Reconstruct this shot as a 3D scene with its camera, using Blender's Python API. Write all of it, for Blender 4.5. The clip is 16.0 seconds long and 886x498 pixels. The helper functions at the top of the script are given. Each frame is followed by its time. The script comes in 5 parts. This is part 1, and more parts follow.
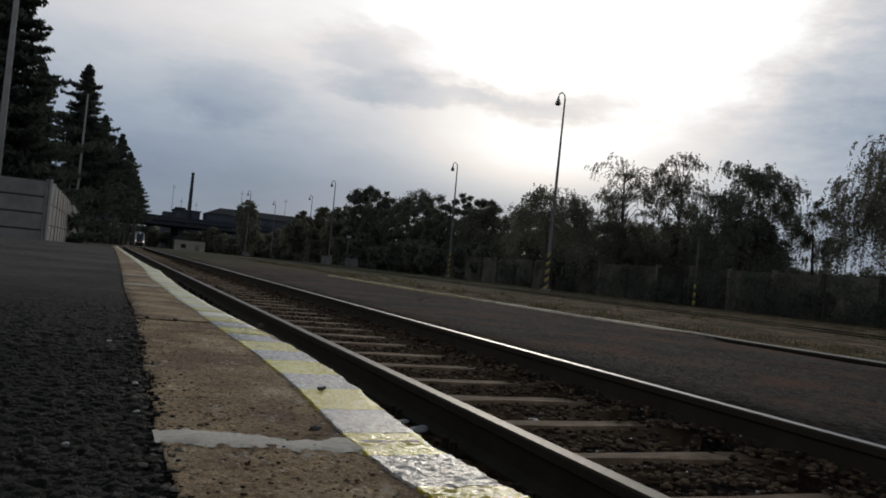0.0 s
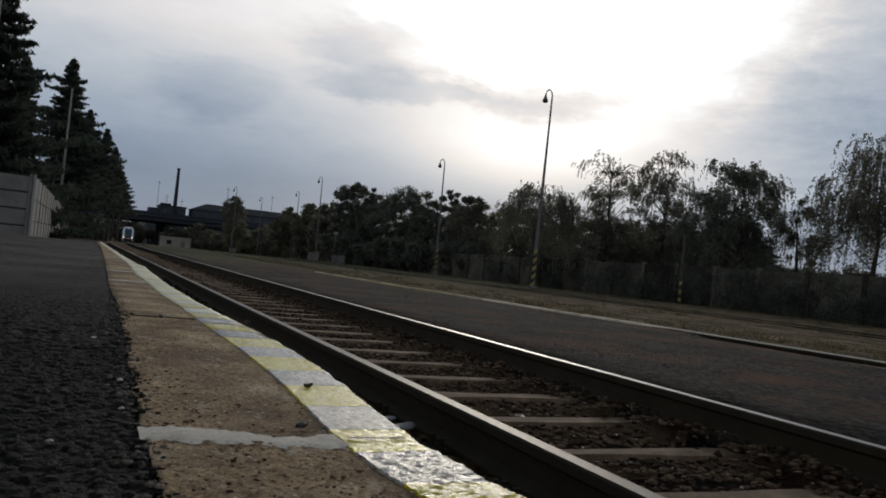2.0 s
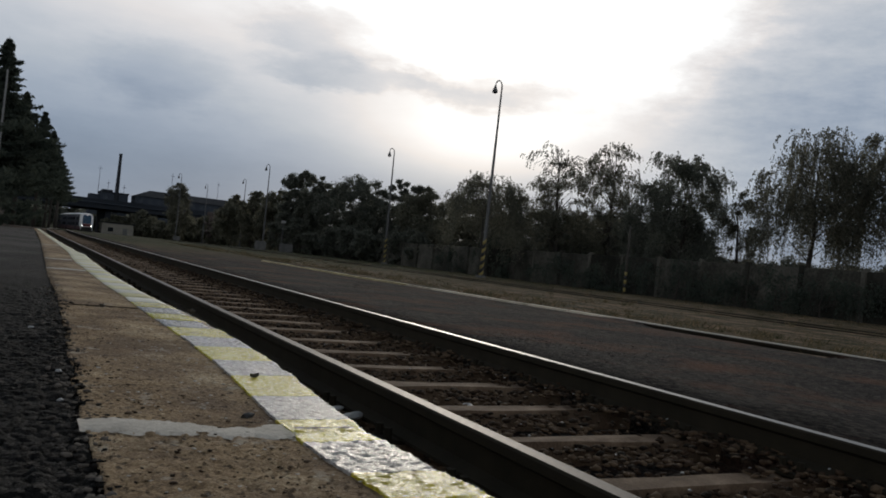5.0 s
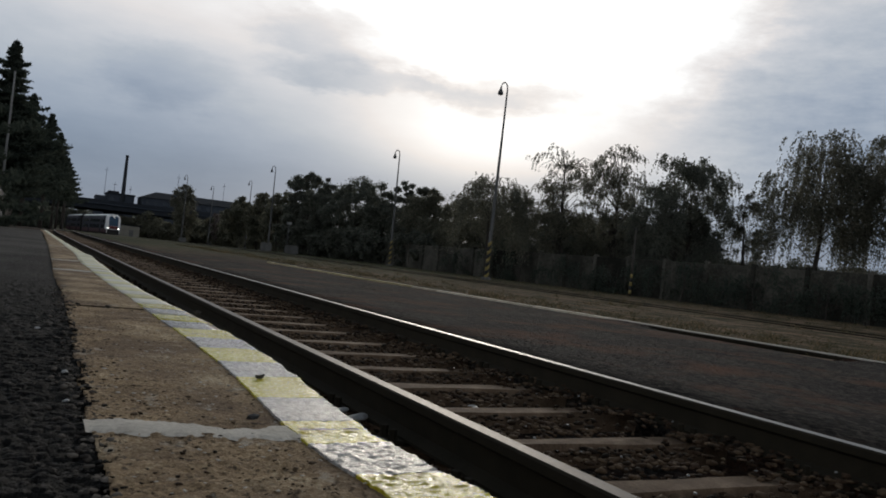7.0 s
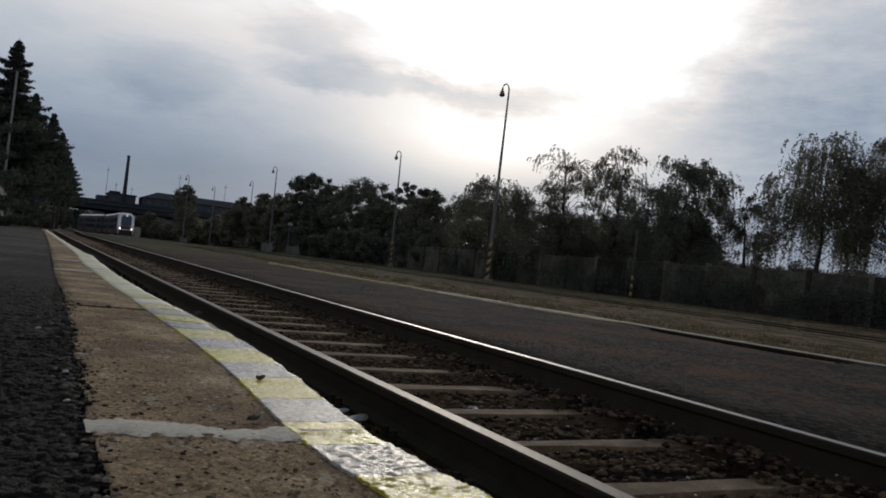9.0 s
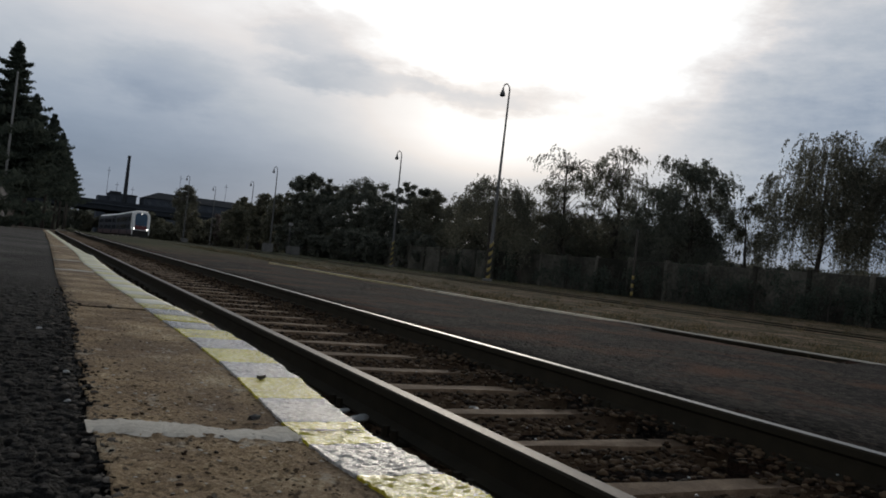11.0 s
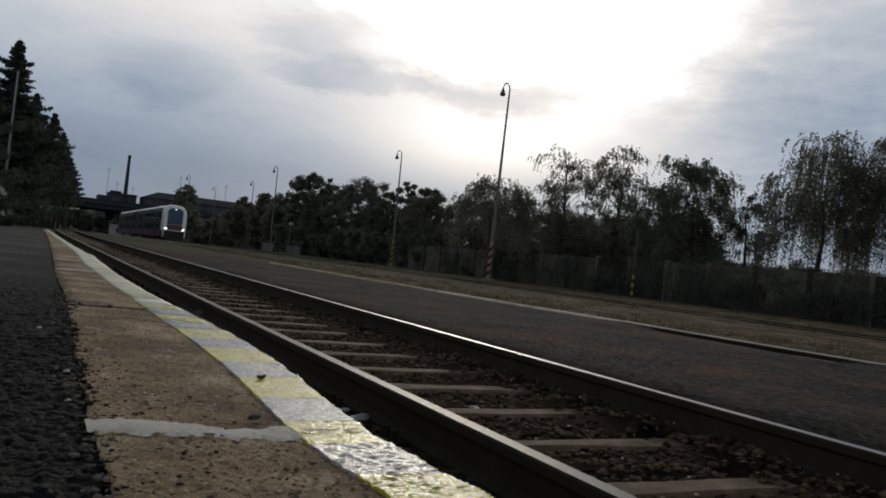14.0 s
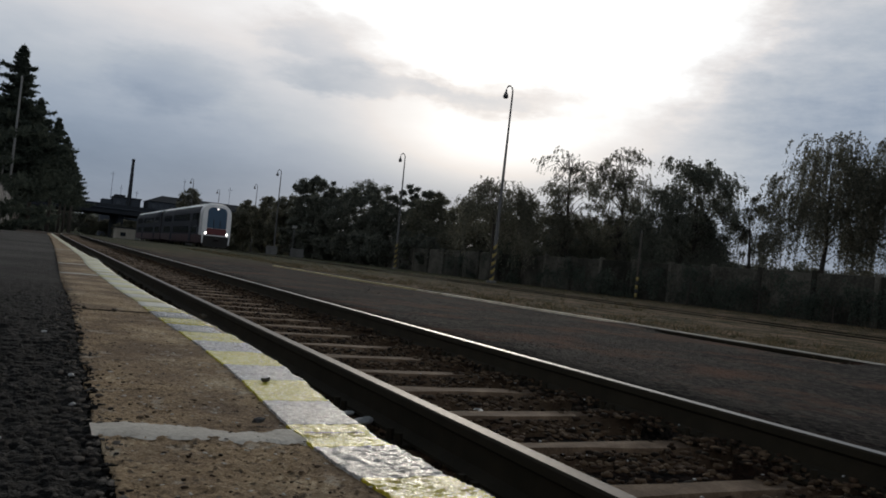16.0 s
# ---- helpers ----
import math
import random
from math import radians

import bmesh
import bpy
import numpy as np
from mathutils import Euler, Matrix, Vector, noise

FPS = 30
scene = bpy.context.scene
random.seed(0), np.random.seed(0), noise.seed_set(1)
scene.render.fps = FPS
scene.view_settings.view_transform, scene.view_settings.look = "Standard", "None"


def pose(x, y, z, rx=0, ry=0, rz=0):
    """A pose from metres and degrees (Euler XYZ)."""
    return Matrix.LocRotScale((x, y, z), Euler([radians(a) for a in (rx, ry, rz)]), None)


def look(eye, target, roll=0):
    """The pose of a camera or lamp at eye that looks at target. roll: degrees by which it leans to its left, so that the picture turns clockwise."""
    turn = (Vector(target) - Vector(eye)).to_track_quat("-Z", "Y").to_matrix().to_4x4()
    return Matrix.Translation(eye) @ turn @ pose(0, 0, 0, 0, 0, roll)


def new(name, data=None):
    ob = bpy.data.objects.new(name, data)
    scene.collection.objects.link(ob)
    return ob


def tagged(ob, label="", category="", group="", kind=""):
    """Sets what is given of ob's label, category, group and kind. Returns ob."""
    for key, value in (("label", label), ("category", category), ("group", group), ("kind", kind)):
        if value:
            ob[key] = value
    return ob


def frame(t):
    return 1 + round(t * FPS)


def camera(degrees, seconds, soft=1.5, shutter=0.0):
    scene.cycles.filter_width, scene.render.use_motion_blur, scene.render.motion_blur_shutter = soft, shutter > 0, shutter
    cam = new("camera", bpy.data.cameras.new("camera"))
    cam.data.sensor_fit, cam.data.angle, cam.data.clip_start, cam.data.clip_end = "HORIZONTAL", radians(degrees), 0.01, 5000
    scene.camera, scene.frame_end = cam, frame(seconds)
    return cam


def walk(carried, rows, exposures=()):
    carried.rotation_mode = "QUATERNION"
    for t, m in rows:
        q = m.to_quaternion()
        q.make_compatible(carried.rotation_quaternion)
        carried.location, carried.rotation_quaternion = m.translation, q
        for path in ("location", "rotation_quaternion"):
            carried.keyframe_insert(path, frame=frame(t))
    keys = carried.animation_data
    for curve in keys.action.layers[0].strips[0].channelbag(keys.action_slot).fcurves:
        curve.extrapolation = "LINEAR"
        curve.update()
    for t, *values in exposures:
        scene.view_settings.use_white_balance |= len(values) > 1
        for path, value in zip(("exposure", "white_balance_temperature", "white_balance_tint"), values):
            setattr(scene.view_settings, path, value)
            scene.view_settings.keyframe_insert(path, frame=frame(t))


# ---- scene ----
cam = camera(59.2, 16.0, 1.8)
EYE = (0.0, 0.0, 0.518)
TURNS = """0 -23.678 1.547 -5.593|0.5 -24.002 1.493 -5.69|1 -24.924 1.365 -5.66|1.5 -24.65 1.407 -5.65|2 -24.636 1.401 -5.71|2.5 -24.55 1.415 -5.69
3 -24.436 1.435 -5.72|3.5 -24.577 1.506 -5.8|4 -24.548 1.501 -5.76|4.5 -26.39 0.906 -5.78|5 -28.397 1.016 -5.98|5.2 -28.7 0.9 -5.9
5.6 -28.5 1.0 -6.0|6.5 -28.1 1.1 -6.05|7.5 -27.801 1.146 -6.136|8 -27.517 1.211 -6.162|8.5 -27.915 1.187 -6.192|9 -27.942 1.191 -6.28|9.3 -27.93 1.19 -6.28|11.2 -27.89 1.18 -6.23
11.5 -27.885 1.176 -6.22|12 -27.875 1.16 -6.252|12.5 -27.88 1.198 -6.29|13 -27.88 1.198 -6.3|13.5 -27.824 1.19 -6.278|14 -27.883 1.149 -6.24
14.5 -27.559 1.246 -6.08|15 -27.932 1.226 -6.05|15.5 -27.828 1.184 -5.99|16 -27.614 1.306 -6.03"""
ROWS = []
for row in TURNS.replace("\n", "|").split("|"):
    t, yaw, pitch, roll = (float(v) for v in row.split())
    ROWS.append((t, pose(*EYE, 90 + pitch, roll, yaw)))
walk(cam, ROWS)

# ---- light: overcast evening sky, the sun behind thin cloud ahead ----
SUN_AZ, SUN_EL = 29.5, 15.5
sun_data = bpy.data.lights.new("sun", "SUN")
sun_data.energy, sun_data.angle, sun_data.color = 0.62, radians(11), (1.0, 0.91, 0.78)
sun = new("sun", sun_data)
sun_way = Vector((math.sin(radians(SUN_AZ)) * math.cos(radians(SUN_EL)), math.cos(radians(SUN_AZ)) * math.cos(radians(SUN_EL)), math.sin(radians(SUN_EL))))
sun.matrix_world = look(sun_way * 100, (0, 0, 0))
tagged(sun, kind="structure")


class Nodes:
    """Short writing of node trees."""

    def __init__(self, tree):
        self.tree = tree
        tree.nodes.clear()

    def add(self, kind, inputs=(), **settings):
        n = self.tree.nodes.new(kind)
        for k, v in settings.items():
            setattr(n, k, v)
        for k, v in dict(inputs).items():
            self.put(n.inputs[k], v)
        return n

    def put(self, socket, v):
        if hasattr(v, "outputs"):
            v = v.outputs[0]
        if isinstance(v, bpy.types.NodeSocket):
            self.tree.links.new(v, socket)
        else:
            socket.default_value = v

    def math(self, op, a, b=0.0, c=0.0, clamp=False):
        return self.add("ShaderNodeMath", {0: a, 1: b, 2: c}, operation=op, use_clamp=clamp).outputs[0]

    def noise(self, vec, scale, detail=4.0, rough=0.55, out=0):
        return self.add("ShaderNodeTexNoise", {"Vector": vec, "Scale": scale, "Detail": detail, "Roughness": rough}).outputs[out]

    def ramp(self, fac, stops, smooth=False):
        n = self.add("ShaderNodeValToRGB", {0: fac})
        e = n.color_ramp.elements
        while len(e) < len(stops):
            e.new(0.5)
        for el, (p, c) in zip(e, stops):
            el.position = p
            el.color = (*c, 1) if hasattr(c, "__len__") else (c, c, c, 1)
        if smooth:
            n.color_ramp.interpolation = "EASE"
        return n.outputs[0]

    def mix(self, fac, a, b, blend="MIX"):
        n = self.add("ShaderNodeMix", data_type="RGBA", blend_type=blend)
        for i, v in ((0, fac), (6, a), (7, b)):
            if isinstance(v, tuple) and len(v) == 3:
                v = (*v, 1)
            self.put(n.inputs[i], v)
        return n.outputs[2]


def build_sky():
    world = bpy.data.worlds.new("sky")
    scene.world = world
    world.use_nodes = True
    k = Nodes(world.node_tree)
    way = k.add("ShaderNodeTexCoord").outputs["Generated"]
    sep = k.add("ShaderNodeSeparateXYZ", {0: way})
    x, y, z = sep.outputs
    az = k.math("MULTIPLY", k.math("ARCTAN2", x, y), 180 / math.pi)
    el = k.math("MULTIPLY", k.math("ARCSINE", z), 180 / math.pi)
    flat = k.add("ShaderNodeCombineXYZ", {0: k.math("MULTIPLY", az, 0.05), 1: k.math("MULTIPLY", el, 0.13), 2: 0.0})
    warp = k.math("SUBTRACT", k.noise(flat, 3.2, 6, 0.62), 0.5)
    other = k.add("ShaderNodeVectorMath", {0: flat, 1: (7.3, 2.1, 0.0)}, operation="ADD")
    warp2 = k.math("SUBTRACT", k.noise(other, 3.6, 6, 0.62), 0.5)
    wu = k.math("ADD", az, k.math("MULTIPLY", warp, 9.0))
    wv = k.math("ADD", el, k.math("MULTIPLY", warp2, 4.5))

    def blob(u0, v0, a, b, power=1.0, crisp=False):
        du = k.math("DIVIDE", k.math("SUBTRACT", wu if crisp else az, u0), a)
        dv = k.math("DIVIDE", k.math("SUBTRACT", wv if crisp else el, v0), b)
        r = k.math("ADD", k.math("MULTIPLY", du, du), k.math("MULTIPLY", dv, dv))
        if crisp:
            r = k.math("MULTIPLY", r, r)
        return k.math("MULTIPLY", k.math("EXPONENT", k.math("MULTIPLY", r, -1.0)), power)

    def total(*parts):
        out = parts[0]
        for q in parts[1:]:
            out = k.math("ADD", out, q)
        return out

    # grey overcast, a bright veil round the hidden sun, darker banks of cloud before it
    glow = total(blob(34.0, 19.7, 13.0, 7.5, 1.15, True), blob(30, 9.3, 8, 3.0, 0.5), blob(26, 15, 15, 8, 0.25), blob(24, 27, 24, 9, 0.5), blob(42, 9, 9, 5, 0.18), blob(4, 17, 13, 6, 0.09))
    cloud = total(blob(31.2, 12.9, 6.6, 1.75, 0.64, True), blob(19.0, 15.3, 6.4, 1.9, 0.24, True), blob(20, 12.7, 5.6, 1.3, 0.22, True),
                  blob(52, 15.5, 11, 6.0, 0.15, True), blob(7.4, 10.8, 5, 2.2, 0.11, True), blob(6, 5.5, 14, 2.5, 0.035, True))
    grain = k.math("MULTIPLY", k.math("SUBTRACT", k.noise(flat, 5.0, 8, 0.62), 0.5), 0.12)
    streak = k.add("ShaderNodeCombineXYZ", {0: k.math("MULTIPLY", az, 0.03), 1: k.math("MULTIPLY", el, 0.2), 2: 3.0})
    grain = k.math("ADD", grain, k.math("MULTIPLY", k.math("SUBTRACT", k.noise(streak, 2.2, 7, 0.6), 0.5), 0.09))
    grain = k.math("MULTIPLY", grain, k.math("DIVIDE", k.math("ADD", el, 2.0), 14.0, clamp=True))
    banks = k.math("MULTIPLY", k.math("SUBTRACT", k.noise(flat, 7.0, 8, 0.65), 0.5), 0.26)
    grain = k.math("ADD", grain, k.math("MULTIPLY", banks, k.math("DIVIDE", k.math("SUBTRACT", az, 38.0), 9.0, clamp=True)))
    base = k.ramp(k.math("DIVIDE", el, 50.0), [(0.0, 0.235), (0.1, 0.28), (0.2, 0.40), (0.32, 0.60), (0.4, 0.62), (0.7, 0.19), (1.0, 0.125)])
    swing = k.math("COSINE", k.math("ARCTAN2", k.math("SUBTRACT", x, k.math("MULTIPLY", y, math.tan(radians(SUN_AZ)))), k.math("ADD", y, k.math("MULTIPLY", x, math.tan(radians(SUN_AZ))))))
    base = k.math("MULTIPLY", base, k.math("MULTIPLY_ADD", swing, -0.14, 1.16))
    level = k.math("ADD", k.math("ADD", base, grain), glow)
    level = k.math("MAXIMUM", k.math("SUBTRACT", level, cloud), 0.08)
    tint = k.ramp(level, [(0.24, (0.72, 0.95, 1.33)), (0.5, (0.90, 0.99, 1.12)), (0.75, (1.02, 0.99, 0.99)), (1.1, (1.0, 1.0, 1.0))])
    veil = k.mix(1.0, tint, k.add("ShaderNodeCombineColor", {0: level, 1: level, 2: level}).outputs[0], "MULTIPLY")
    high = k.ramp(k.math("DIVIDE", el, 60.0), [(0.30, (1.0, 1.0, 1.0)), (0.6, (1.06, 1.0, 0.88))])
    veil = k.mix(1.0, veil, high, "MULTIPLY")
    clear = k.add("ShaderNodeTexSky", sky_type="NISHITA", sun_disc=False, sun_elevation=radians(SUN_EL), sun_rotation=radians(SUN_AZ))
    a = k.add("ShaderNodeBackground", {0: veil, 1: 1.0})
    b = k.add("ShaderNodeBackground", {0: clear.outputs[0], 1: 0.08})
    both = k.add("ShaderNodeMixShader", {0: 0.05, 1: a.outputs[0], 2: b.outputs[0]})
    out = k.add("ShaderNodeOutputWorld")
    k.put(out.inputs[0], both.outputs[0])


build_sky()


# ---- materials ----
def material(name, stops, scale=8.0, rough=(0.7, 0.9), metal=0.0, bump=0.3, bump_scale=60.0, depth=0.01, fine=None, island=0.0, per_object=0.0, coat=0.0, spec=0.5, through_light=0.0):
    """A surface of colour stops over two sizes of noise, with bump. Coordinates are the world's metres."""
    m = bpy.data.materials.new(name)
    m.use_nodes = True
    k = Nodes(m.node_tree)
    pos = k.add("ShaderNodeTexCoord").outputs["Object"]
    big = k.noise(pos, scale, 5, 0.6)
    small = k.noise(pos, scale * 11, 4, 0.6)
    fac = k.math("ADD", k.math("MULTIPLY", big, 0.6), k.math("MULTIPLY", small, 0.4))
    if island:
        r = k.add("ShaderNodeNewGeometry").outputs["Random Per Island"]
        fac = k.math("ADD", fac, k.math("MULTIPLY", k.math("SUBTRACT", r, 0.5), island))
    if per_object:
        r = k.add("ShaderNodeObjectInfo").outputs["Random"]
        fac = k.math("ADD", fac, k.math("MULTIPLY", k.math("SUBTRACT", r, 0.5), per_object))
    n = len(stops)
    col = k.ramp(fac, [(0.3 + 0.4 * i / max(1, n - 1), c) for i, c in enumerate(stops)])
    p = k.add("ShaderNodeBsdfPrincipled", {"Base Color": col, "Metallic": metal, "Coat Weight": coat, "Specular IOR Level": spec})
    k.put(p.inputs["Roughness"], k.ramp(small, [(0.3, rough[0]), (0.7, rough[1])]))
    if bump:
        b = k.add("ShaderNodeBump", {"Strength": bump, "Distance": depth, "Height": k.noise(pos, bump_scale, 5, 0.65)})
        k.put(p.inputs["Normal"], b)
    out = k.add("ShaderNodeOutputMaterial")
    if through_light:
        tr = k.add("ShaderNodeBsdfTranslucent", {0: col})
        p = k.add("ShaderNodeMixShader", {0: through_light, 1: p.outputs[0], 2: tr.outputs[0]})
    k.put(out.inputs[0], p)
    return m


def glowing(name, colour, strength):
    m = bpy.data.materials.new(name)
    m.use_nodes = True
    k = Nodes(m.node_tree)
    p = k.add("ShaderNodeBsdfPrincipled", {"Base Color": (*colour, 1), "Emission Color": (*colour, 1), "Emission Strength": strength, "Roughness": 0.2})
    k.put(k.add("ShaderNodeOutputMaterial").inputs[0], p)
    return m


MORTAR = material("mortar", [(0.24, 0.20, 0.155), (0.50, 0.455, 0.385), (0.68, 0.63, 0.55)], 8, (0.7, 0.9), bump=0.8, bump_scale=90, depth=0.005)
KERB_WHITE = material("whitewashed_kerb", [(0.36, 0.31, 0.22), (0.63, 0.55, 0.42), (0.78, 0.70, 0.55)], 3, (0.7, 0.9), bump=0.4, bump_scale=60, depth=0.004, per_object=0.25)
KERB_YELLOW = material("yellowed_kerb", [(0.30, 0.245, 0.12), (0.48, 0.40, 0.2), (0.60, 0.52, 0.29)], 3, (0.7, 0.9), bump=0.4, bump_scale=60, depth=0.004, per_object=0.25)
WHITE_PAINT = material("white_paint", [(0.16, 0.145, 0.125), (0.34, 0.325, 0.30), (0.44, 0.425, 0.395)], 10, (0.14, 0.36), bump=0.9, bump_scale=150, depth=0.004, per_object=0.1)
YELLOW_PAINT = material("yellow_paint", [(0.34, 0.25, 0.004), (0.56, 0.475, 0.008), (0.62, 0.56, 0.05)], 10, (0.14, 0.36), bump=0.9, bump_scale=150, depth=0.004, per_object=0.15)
# paler, rougher paints for the stripes beyond 3.5 m
FAR_WHITE = material("far_white_paint", [(0.42, 0.40, 0.32), (0.66, 0.635, 0.53), (0.76, 0.74, 0.63)], 6, (0.4, 0.6), bump=0.6, bump_scale=120, depth=0.004, per_object=0.15)
FAR_YELLOW = material("far_yellow_paint", [(0.42, 0.37, 0.14), (0.62, 0.58, 0.27), (0.72, 0.68, 0.42)], 6, (0.4, 0.6), bump=0.6, bump_scale=120, depth=0.004, per_object=0.3)
RAIL_SIDE = material("rusty_rail", [(0.014, 0.0115, 0.007), (0.033, 0.027, 0.017)], 6, (0.85, 1.0), bump=0.4, bump_scale=80, depth=0.003, spec=0.2)
# rail heads: a duller steel on the left rail, a brighter one on the right
RAIL_TOP = material("dull_steel", [(0.075, 0.066, 0.058), (0.145, 0.132, 0.12)], 5, (0.5, 0.64), metal=0.7, bump=0.15, bump_scale=120, depth=0.002)
RAIL_BRIGHT = material("bright_steel", [(0.24, 0.23, 0.22), (0.35, 0.34, 0.33)], 5, (0.42, 0.56), metal=0.9, bump=0.1, bump_scale=120, depth=0.002)
SLEEPER = material("sleeper_wood", [(0.068, 0.044, 0.028), (0.17, 0.118, 0.079), (0.30, 0.222, 0.154)], 7, (0.8, 1.0), bump=0.8, bump_scale=38, depth=0.006, per_object=0.12, spec=0.2)
BALLAST = material("ballast_stone", [(0.013, 0.009, 0.006), (0.045, 0.027, 0.0165), (0.105, 0.072, 0.045)], 9, (0.85, 1.0), bump=0.5, bump_scale=90, depth=0.004, island=0.5, spec=0.15)
GRIT = material("dark_grit", [(0.019, 0.0165, 0.0145), (0.047, 0.0405, 0.035), (0.12, 0.104, 0.088)], 9, (0.85, 1.0), bump=0.0, island=0.7, spec=0.15)
GRASS = material("dry_grass", [(0.045, 0.048, 0.02), (0.10, 0.088, 0.042), (0.24, 0.17, 0.10)], 0.9, (0.8, 1.0), bump=0.0, island=0.5, through_light=0.4)
BARK = material("bark", [(0.03, 0.025, 0.02), (0.07, 0.06, 0.05)], 6, (0.85, 1.0), bump=0.5, bump_scale=30, depth=0.02)
LEAF = material("leaf", [(0.10, 0.10, 0.075), (0.155, 0.152, 0.115), (0.21, 0.203, 0.155)], 0.5, (0.55, 0.8), bump=0.0, island=0.6, through_light=0.68)
LEAF_DARK = material("leaf_dark", [(0.095, 0.103, 0.082), (0.145, 0.152, 0.122), (0.19, 0.196, 0.158)], 0.4, (0.6, 0.85), bump=0.0, island=0.6, through_light=0.62)
# haze over the far bushes is put into these lifted olive leaf colours
LEAF_OLIVE_HAZE = material("leaf_olive_haze", [(0.11, 0.112, 0.08), (0.155, 0.15, 0.108), (0.20, 0.19, 0.14)], 0.3, (0.7, 0.9), bump=0.0, island=0.5, through_light=0.62)
NEEDLE = material("needle", [(0.046, 0.056, 0.046), (0.066, 0.079, 0.063), (0.086, 0.10, 0.078)], 0.5, (0.9, 1.0), bump=0.0, island=0.4, through_light=0.45, spec=0.05)
STEEL_GREY = material("galvanised_steel", [(0.08, 0.08, 0.08), (0.14, 0.14, 0.138)], 3, (0.6, 0.8), metal=0.2, bump=0.1)
HAZARD_YELLOW = material("hazard_yellow", [(0.22, 0.17, 0.05), (0.32, 0.25, 0.08)], 6, (0.5, 0.7), bump=0.1)
HAZARD_BLACK = material("hazard_black", [(0.012, 0.012, 0.012), (0.03, 0.03, 0.03)], 6, (0.5, 0.7), bump=0.1)
WALL_CONCRETE = material("wall_concrete", [(0.05, 0.048, 0.044), (0.10, 0.096, 0.088), (0.16, 0.15, 0.14)], 1.2, (0.8, 0.95), bump=0.3, bump_scale=25, depth=0.01, per_object=0.1)
DARK_WALL = material("grey_panel", [(0.085, 0.083, 0.08), (0.14, 0.138, 0.132), (0.2, 0.198, 0.19)], 1.3, (0.7, 0.9), bump=0.2, bump_scale=20, per_object=0.05)
FENCE_CONCRETE = material("fence_concrete", [(0.07, 0.069, 0.066), (0.13, 0.129, 0.124), (0.2, 0.196, 0.188)], 1.6, (0.85, 1.0), bump=0.3, bump_scale=20, depth=0.01, per_object=0.3)
HUT_PLASTER = material("hut_plaster", [(0.2, 0.185, 0.155), (0.34, 0.318, 0.272)], 0.8, (0.85, 1.0), bump=0.2, bump_scale=20)
FENCE_PALE = material("fence_pale_post", [(0.22, 0.22, 0.212), (0.31, 0.31, 0.30)], 1.0, (0.85, 1.0), bump=0.2)
MOSSY_WALL = material("mossy_wall", [(0.016, 0.016, 0.0125), (0.046, 0.044, 0.036), (0.125, 0.117, 0.098)], 0.9, (0.85, 1.0), bump=0.4, bump_scale=20, depth=0.012, per_object=0.3, spec=0.1)
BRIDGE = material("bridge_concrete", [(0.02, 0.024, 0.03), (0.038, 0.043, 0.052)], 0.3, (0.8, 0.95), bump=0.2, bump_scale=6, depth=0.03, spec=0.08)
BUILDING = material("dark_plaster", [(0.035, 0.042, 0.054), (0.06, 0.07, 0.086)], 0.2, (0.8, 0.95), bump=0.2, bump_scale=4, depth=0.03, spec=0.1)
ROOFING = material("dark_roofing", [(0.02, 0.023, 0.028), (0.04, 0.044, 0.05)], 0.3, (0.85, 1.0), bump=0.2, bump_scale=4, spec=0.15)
TRAIN_WHITE = material("train_white", [(0.74, 0.74, 0.74), (0.84, 0.84, 0.83)], 0.6, (0.3, 0.45), bump=0.0)
TRAIN_GREY = material("train_blue_grey", [(0.02, 0.023, 0.033), (0.035, 0.039, 0.05)], 0.6, (0.6, 0.75), bump=0.0, spec=0.2)
TRAIN_RED = material("train_red", [(0.09, 0.014, 0.017), (0.14, 0.022, 0.026)], 0.8, (0.3, 0.45), bump=0.0)
TRAIN_MAROON = material("train_maroon", [(0.04, 0.014, 0.017), (0.065, 0.02, 0.024)], 0.8, (0.4, 0.6), bump=0.0)
TRAIN_DARK = material("train_underframe", [(0.012, 0.012, 0.012), (0.03, 0.028, 0.026)], 2, (0.7, 0.9), bump=0.2)
GLASS = material("dark_window_glass", [(0.012, 0.014, 0.018), (0.02, 0.024, 0.03)], 1, (0.05, 0.1), bump=0.0)
WINDSHIELD = material("blue_windscreen", [(0.02, 0.06, 0.11), (0.03, 0.08, 0.145)], 1, (0.1, 0.18), bump=0.0, spec=0.2)
HEADLIGHT = glowing("headlight", (1.0, 0.96, 0.88), 6.0)
MARKER = glowing("marker_light", (1.0, 0.97, 0.92), 1.6)
# sky reflection on the sunken rail's worn head is put into this pale colour
PALE_HEAD = material("worn_head_sky_sheen", [(0.34, 0.30, 0.24), (0.58, 0.53, 0.45)], 4, (0.4, 0.6), metal=0.2, bump=0.15, bump_scale=90, depth=0.002)
LEAF_PALE = material("pale_leaf", [(0.10, 0.085, 0.075), (0.20, 0.16, 0.145), (0.30, 0.25, 0.235)], 0.5, (0.6, 0.85), bump=0.0, island=0.6, through_light=0.5)
POLE_CONCRETE = material("pole_concrete", [(0.15, 0.148, 0.142), (0.26, 0.255, 0.245)], 1.5, (0.8, 0.95), bump=0.2, bump_scale=30, depth=0.005)
LITTER = material("pale_litter", [(0.20, 0.21, 0.20), (0.38, 0.38, 0.38)], 20, (0.4, 0.6), bump=0.2)


